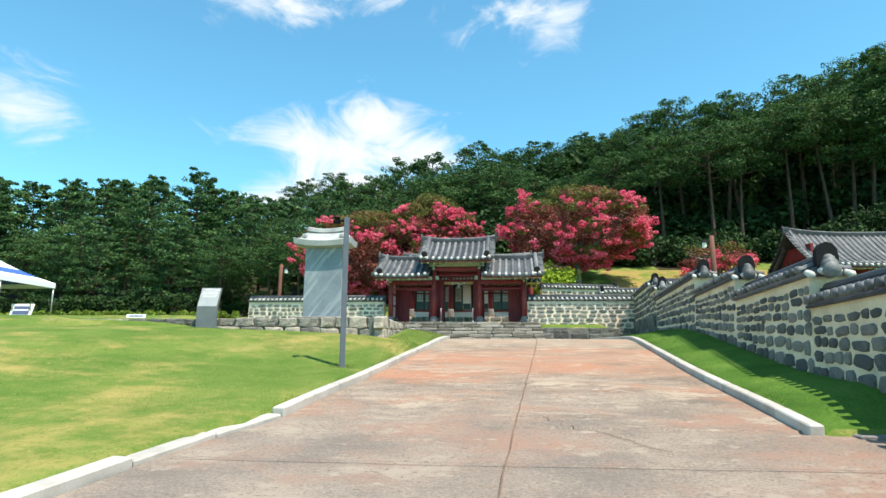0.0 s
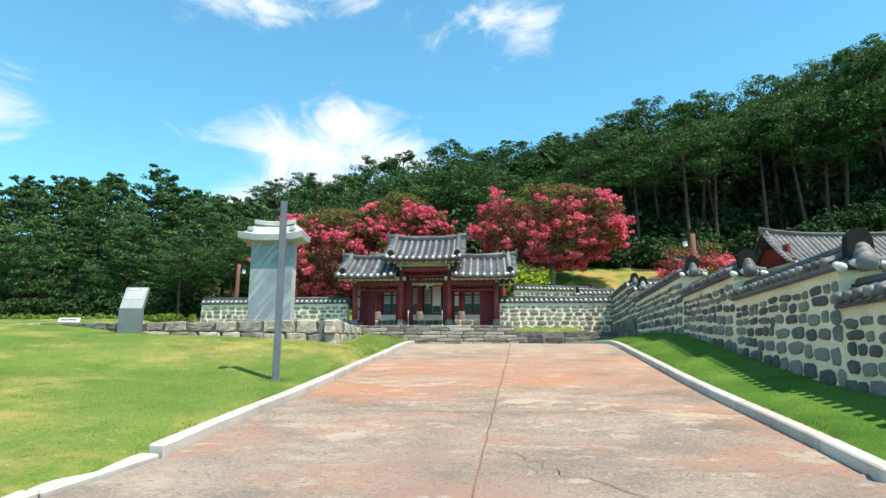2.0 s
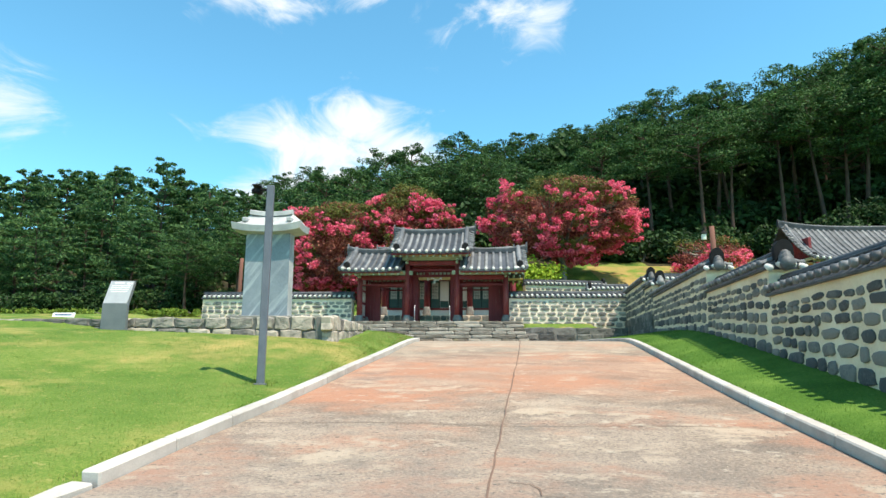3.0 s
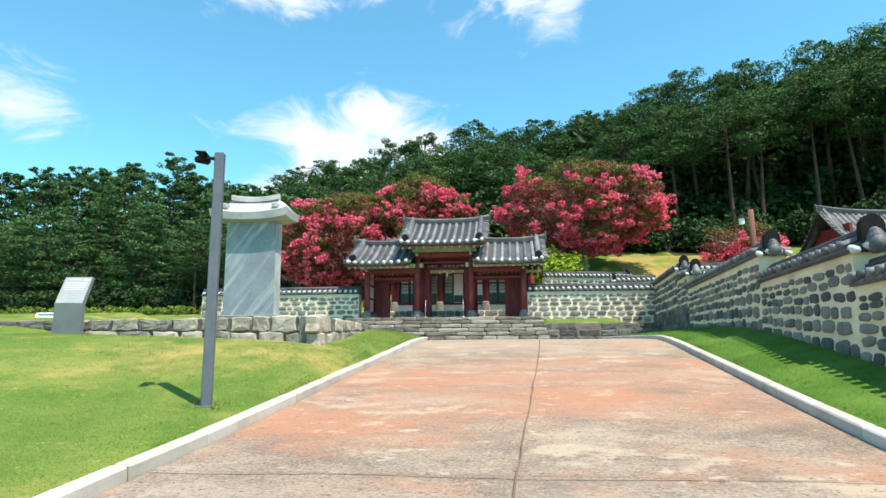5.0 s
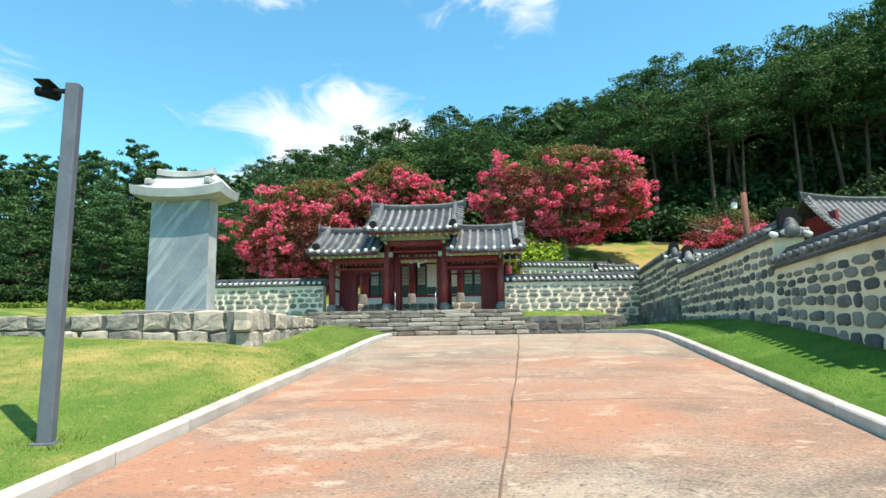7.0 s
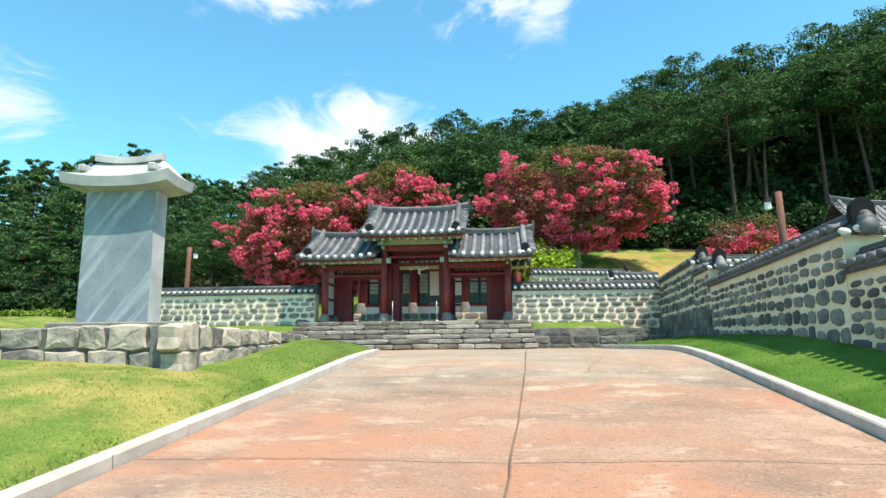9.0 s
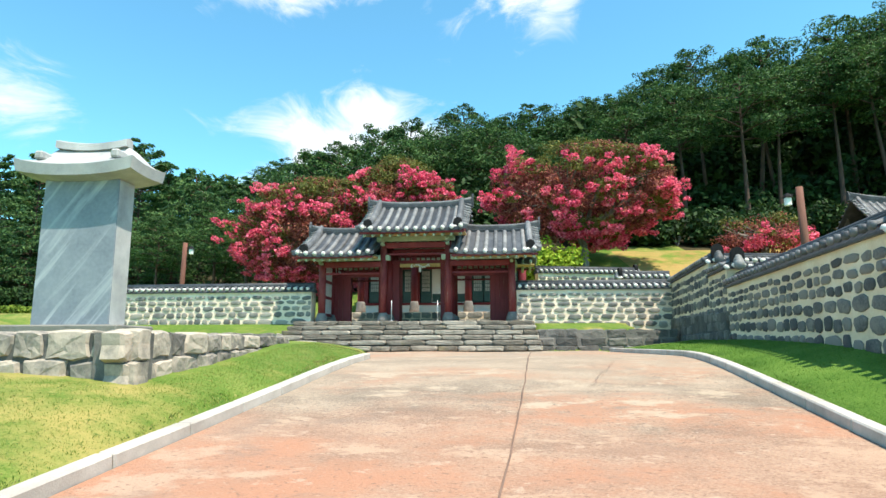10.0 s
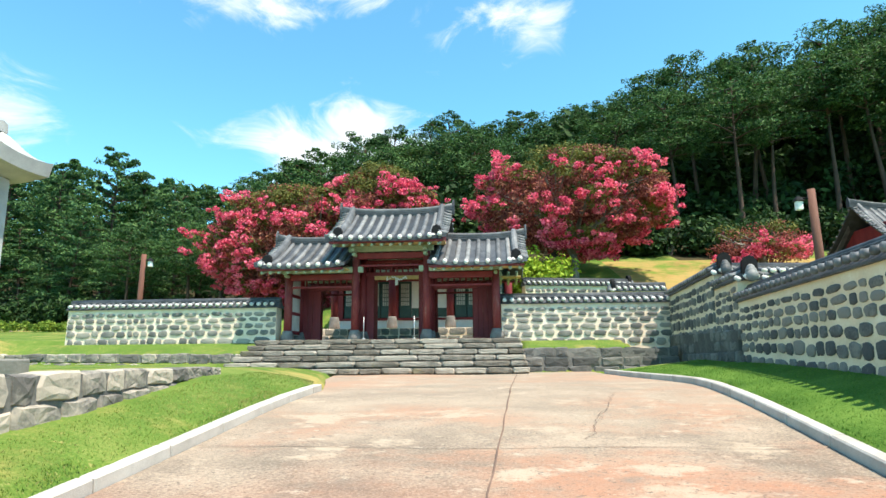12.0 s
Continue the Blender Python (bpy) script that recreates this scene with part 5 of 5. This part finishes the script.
# skyline of the right-hand slope, as (x, top) at y = 62
CREST = [(-13, 18.6), (-10, 20.3), (-6, 21.5), (-1, 22.2), (5, 22.6), (10, 23.4), (16, 25.2), (20, 26.9), (25, 27.7), (30, 28.3), (36, 29.6), (39, 32.3), (46, 33.5), (60, 36)]
x = -12.5
while x < 60:
    k = 1 + .16 * sstep(24, 6, x)
    plant(HIGH_PINES if x > 14 else PINES, x * k + rp.uniform(-.6, .6), 60 * k + rp.uniform(-2, 2.5), 1.4 + (interp(CREST, x) - 1.4) * k - rp.uniform(0, 1.3), PINE_LABEL, "slope pines")
    x += rp.uniform(2.4, 3.3)
x = -9
while x < 60:
    plant(HIGH_PINES if x > 11 else PINES, x, 54.5 + rp.uniform(-1.5, 1.5) + max(0, x - 30) * .05, interp(CREST, x) * (.86 if x > 11 else .80) - rp.uniform(0, 1.6) + .3, PINE_LABEL, "slope pines")
    plant(PINES_BACK, x + 1.5, 66 + rp.uniform(-1.5, 1.5), interp(CREST, x * .92) * 1.0 - rp.uniform(1, 3.0), PINE_LABEL, "slope pines")
    x += rp.uniform(2.8, 4.2)
x = -16
while x < 70:
    plant(PINES_BACK, x, 76 + rp.uniform(-3, 3), interp(CREST, x * .8) * 1.13 + rp.uniform(-2.5, -.8), PINE_LABEL, "slope pines")
    x += rp.uniform(3.2, 4.6)
for x, y, top in ((1.0, 53.5, 17.5), (-1.5, 57, 19), (3, 58, 19.5), (-5, 56, 18), (37, 52, 27.5), (41, 50, 28), (33, 55, 24)):
    plant(PINES, x, y, top, PINE_LABEL, "slope pines")
# wood beyond the lawn: skyline at y = 75
WOOD = [(-80, 26), (-64, 25), (-56, 24.2), (-50, 23.8), (-45, 25.6), (-40, 24.8), (-34, 22.8), (-28, 21.4), (-22, 21.4), (-17, 21.8)]
x = -80
while x < -14:
    plant(TALL, x, 75 + rp.uniform(-3, 4), interp(WOOD, x) + .6 - rp.choice((0, .5, 1.5, 3.5)) - rp.uniform(0, 1), WOOD_LABEL, "woodland pines")
    plant(TALL_BACK, x * 1.15 + 1.5, 86 + rp.uniform(-3, 3), 1 + (interp(WOOD, x) - 1.5) * 1.12, WOOD_LABEL, "woodland pines")
    x += rp.uniform(2.8, 4.0)
x = -62
while x < -13:
    plant(TALL, x, 66 + rp.uniform(-3, 3), interp(WOOD, x * 1.13) * .72 + rp.uniform(-4, 2), WOOD_LABEL, "woodland pines")
    x += rp.uniform(3.6, 5.4)
for x, y, top in ((-17, 57, 13.5), (-21, 60, 14), (-13.5, 55, 12.5), (-26, 60, 13)):
    plant(PINES, x, y, top, "pine with a slender bare trunk behind the enclosure wall", "woodland pines")
for x, y, top in ((-28.9, 110, 35.3), (-32.5, 110, 34.0), (-36.5, 111, 33.0), (-25.0, 112, 33.2)):
    plant(PINES, x, y, top, "distant pine standing above the skyline", "far pines")
x = -150
while x < -8:
    plant(TALL_BACK, x, 118 + rp.uniform(-5, 8), 33.2 + .018 * abs(x + 40) + (x < -75) * 3.5 + rp.uniform(-1.5, 1.2), "distant pine on the far ridge", "far pines")
    x += rp.uniform(3.4, 5.0)


def myrtle(label, m, width, depth, low, high, seed, flowers=.5, trunk=1.6, per=170, leaf=.085):
    """A wide many-stemmed crape myrtle: forked trunk, bronze and olive leaves, pink flower heads on the outside."""
    rr = random.Random(seed)
    th = thing("crape_myrtle", label, "flowering tree", m, "crape myrtles")
    bm = bmesh.new()
    tube(bm, [(0, 0, -.5), (.05, 0, trunk * .5), (0, 0, trunk)], [.26, .2, .17], 10)
    part("trunk", bm, M["bark_grey"], th, "pale smooth forked trunk", True)
    H2, W2, D2 = (high - low), width / 2, depth / 2
    tips = []
    for k in range(9):
        a = k * 2 * math.pi / 9 + rr.uniform(-.2, .2)
        e = (math.cos(a) * W2 * .62, math.sin(a) * D2 * .62, low + H2 * rr.uniform(.3, .6))
        limb = part("limb", tube(bmesh.new(), [(0, 0, trunk * .8), (e[0] * .3, e[1] * .3, trunk + (e[2] - trunk) * .5), e], [.15, .1, .04], 6, False), M["bark_grey"], th, "", True)
        for q in range(3):
            b5 = a + rr.uniform(-.6, .6)
            f = (math.cos(b5) * W2 * .85, math.sin(b5) * D2 * .85, low + H2 * rr.uniform(.2, .8))
            part("twig", tube(bmesh.new(), [(e[0] * .6, e[1] * .6, e[2] * .8 + trunk * .1), f], [.05, .015], 5, False), M["bark_grey"], limb, "", True)
    olive, bronze, pink = [], [], []
    n = int(330 * width * H2 / 60)
    for k in range(n):
        a = rr.uniform(0, 2 * math.pi)
        v = rr.uniform(-1, 1)
        s = math.sqrt(1 - v * v) * rr.uniform(.8, 1.0)
        lump = 1 + .06 * math.sin(a * 3 + seed) + .05 * math.sin(a * 7 + v * 4)
        x2, y2 = math.cos(a) * s * W2 * lump * .93, math.sin(a) * s * D2 * lump * .93
        z2 = low + H2 * (.42 + v * (.52 if v > 0 else .4)) + rr.uniform(-.2, .2)
        r = rr.uniform(.35, .75)
        blob = (x2, y2, z2, r, r, r * .6, per * r * 1.2)
        t = noise.noise(Vector((x2 * .5 + seed, y2 * .5, z2 * .75))) * 1.5 + rr.uniform(-.2, .2)
        if v > .36 + .25 * noise.noise(Vector((x2 * .3, y2 * .3, seed))) + rr.uniform(-.15, .15):
            olive.append(blob)
            if rr.random() < .35:
                bronze.append(blob)
        else:
            (bronze if t < .25 else olive).append(blob)
        if v < .55 + .3 * t and t + rr.uniform(-.15, .15) > .3 - flowers:
            for q in range(5):
                rq = r * rr.uniform(.24, .46)
                o = Vector((math.cos(a) * s, math.sin(a) * s, v)).normalized() * r * .75
                pink.append((x2 + o.x + rr.uniform(-.5, .5), y2 + o.y + rr.uniform(-.5, .5), z2 + o.z + rr.uniform(-.25, .35), rq, rq, rq * .62, per * rq * 1.0))
    for k in range(n // 3):
        a, s = rr.uniform(0, 6.28), rr.uniform(.1, .7)
        r = rr.uniform(.5, .9)
        bronze.append((math.cos(a) * s * W2, math.sin(a) * s * D2, low + H2 * rr.uniform(.25, .8), r, r, r * .6, per * .5))
    part("leaves", leaf_mesh("leaves", olive, M["olive"], leaf, .5, seed), None, th, "olive green leaves")
    part("bronze_leaves", leaf_mesh("bronze_leaves", bronze, M["bronze"], leaf, .5, seed + 1), None, th, "reddish bronze leaves")
    part("blossom", leaf_mesh("blossom", pink, M["pink"], leaf * .8, .75, seed + 2), None, th, "bright pink flower heads")
    return th


z0 = ground(7.4, 43)
myrtle("wide crape myrtle full of pink blossom above the enclosure wall", Matrix.Translation((7.1, 43, z0)), 10.6, 8.5, 7.6 - z0, 12.7 - z0, 3, .5, 1.5)
z0 = ground(-7, 46)
myrtle("wide crape myrtle with pink blossom behind the gate roof", Matrix.Translation((-7.8, 46, z0)), 11.5, 8, 5.4 - z0, 12.0 - z0, 9, .42, 1.5)
myrtle("wide crape myrtle with pink blossom behind the gate roof", Matrix.Translation((-3.3, 47, ground(-3.3, 47))), 7.6, 7, 5.2 - z0, 12.3 - z0, 14, .36, 1.5)
z0 = ground(17.3, 45)
myrtle("small crape myrtle bush with dusty pink blossom on the slope", Matrix.Translation((17.3, 45, z0)), 5.0, 3.5, 6.8 - z0, 9.0 - z0, 17, .3, .9, 130)


def shrub(label, x, y, w, d, h, mat, seed, n=26, leaf=.09, z=None):
    rr = random.Random(seed)
    th = thing("shrub", label, "shrub", Matrix.Translation((x, y, ground(x, y) if z is None else z)), "shrubs")
    bm = bmesh.new()
    for k in range(6):
        a = k * 1.05
        tube(bm, [(0, 0, -.2), (math.cos(a) * w * .2, math.sin(a) * d * .2, h * .6)], [.04, .015], 5, False)
    part("stem", bm, M["bark_grey"], th)
    blobs = []
    for k in range(n):
        a, s = rr.uniform(0, 6.28), math.sqrt(rr.random())
        r = rr.uniform(.25, .45) * h * .8
        blobs.append((math.cos(a) * s * w / 2, math.sin(a) * s * d / 2, h * rr.uniform(.15, .85) * (1 - .35 * s), r, r, r * .8, 85))
    part("foliage", leaf_mesh("foliage", blobs, M[mat], leaf * 1.3, .5, seed), None, th)
    return th


shrub("bright lime green shrub mound on the slope", 4.6, 40.2, 3.4, 1.8, 2.3, "lime", 3, 50, z=4.9)
shrub("bright lime green shrub mound on the slope", 3.2, 41.0, 3.0, 1.8, 1.9, "lime", 4, 40, z=4.9)
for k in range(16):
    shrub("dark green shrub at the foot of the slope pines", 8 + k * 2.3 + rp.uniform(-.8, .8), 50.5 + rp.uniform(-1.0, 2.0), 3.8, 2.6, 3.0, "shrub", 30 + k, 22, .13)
# added rows of near-black foliage that stand in for deep shade between trunks
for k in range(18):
    shrub("added dark undergrowth filling in the shade among the slope pines", 4 + k * 3.0 + rp.uniform(-.8, .8), 58 + rp.uniform(-1.5, 1.5), 5.0, 3.0, 4.2, "shrub", 130 + k, 16, .24)
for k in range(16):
    shrub("added dark undergrowth filling in the shade among the slope pines", 10 + k * 3.3 + rp.uniform(-.8, .8), 63.5 + rp.uniform(-1, 1), 5.5, 3.0, 5.0, "shrub", 170 + k, 16, .3)
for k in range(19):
    shrub("added dark undergrowth filling in the shade among the slope pines", 8 + k * 3.1 + rp.uniform(-.8, .8), 70 + rp.uniform(-1, 1), 6.0, 3.0, 7.0, "shrub", 210 + k, 20, .34)
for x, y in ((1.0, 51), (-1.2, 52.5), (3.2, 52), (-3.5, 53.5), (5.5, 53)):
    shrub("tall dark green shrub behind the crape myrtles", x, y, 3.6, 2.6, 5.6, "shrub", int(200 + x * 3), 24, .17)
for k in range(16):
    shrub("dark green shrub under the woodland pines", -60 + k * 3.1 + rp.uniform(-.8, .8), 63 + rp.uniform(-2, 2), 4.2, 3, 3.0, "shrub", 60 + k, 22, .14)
for k in range(6):
    shrub("light green rough bank plants at the wood's edge", -40 + k * 4.6 + rp.uniform(-2, 2), 52 + rp.uniform(-7, 7), 11, 6, .55, "bank", 90 + k, 44, .12)

# grass blades along the lawn near the road
rng = np.random.default_rng(5)
def blades(label, count, xs, ys, keep, h=.05, mat="blades"):
    pts = []
    while len(pts) < count:
        x2, y2 = rng.uniform(*xs), rng.uniform(*ys)
        if keep(x2, y2):
            pts.append((x2, y2, ground(x2, y2) - .01))
    p = np.array(pts)
    a = rng.uniform(0, 2 * np.pi, len(p))
    hh = h * rng.uniform(.5, 1.5, len(p))
    side = np.stack([np.cos(a), np.sin(a), 0 * a], 1) * (.0025 + .0003 * np.maximum(0, p[:, 1:2] - 6))
    tip = np.stack([rng.normal(size=len(p)) * hh * .5, rng.normal(size=len(p)) * hh * .5, hh], 1)
    v = np.stack([p - side, p + side, p + tip], 1).reshape(-1, 3)
    me2 = bpy.data.meshes.new("grass")
    me2.from_pydata(v.tolist(), [], np.arange(len(v)).reshape(-1, 3).tolist())
    me2.materials.append(M[mat])
    return tagged(new("grass", me2), label, "grass", kind="stuff")


blades("short green grass blades below the boundary wall", 26000, (4.4, 8), (7.8, 28), lambda x2, y2: interp(RIGHT_KERB, y2) + .2 < x2 < wall_x(y2) - .32, .022, "verge_blades")
blades("green grass tufts round the foot of the pole", 150, (-2.0, -1.55), (12.0, 12.4), lambda x2, y2: True, .06)
blades("short green and straw grass blades on the lawn beside the road", 60000, (-7, -.4), (7.5, 23), lambda x2, y2: x2 < interp(LEFT_KERB, y2) - .16 and not (y2 > 16.3 and x2 < -1.6) and rng.random() < min(1, .3 + .5 * math.exp((x2 + 2) / 2)), .02, "lawn_blades")
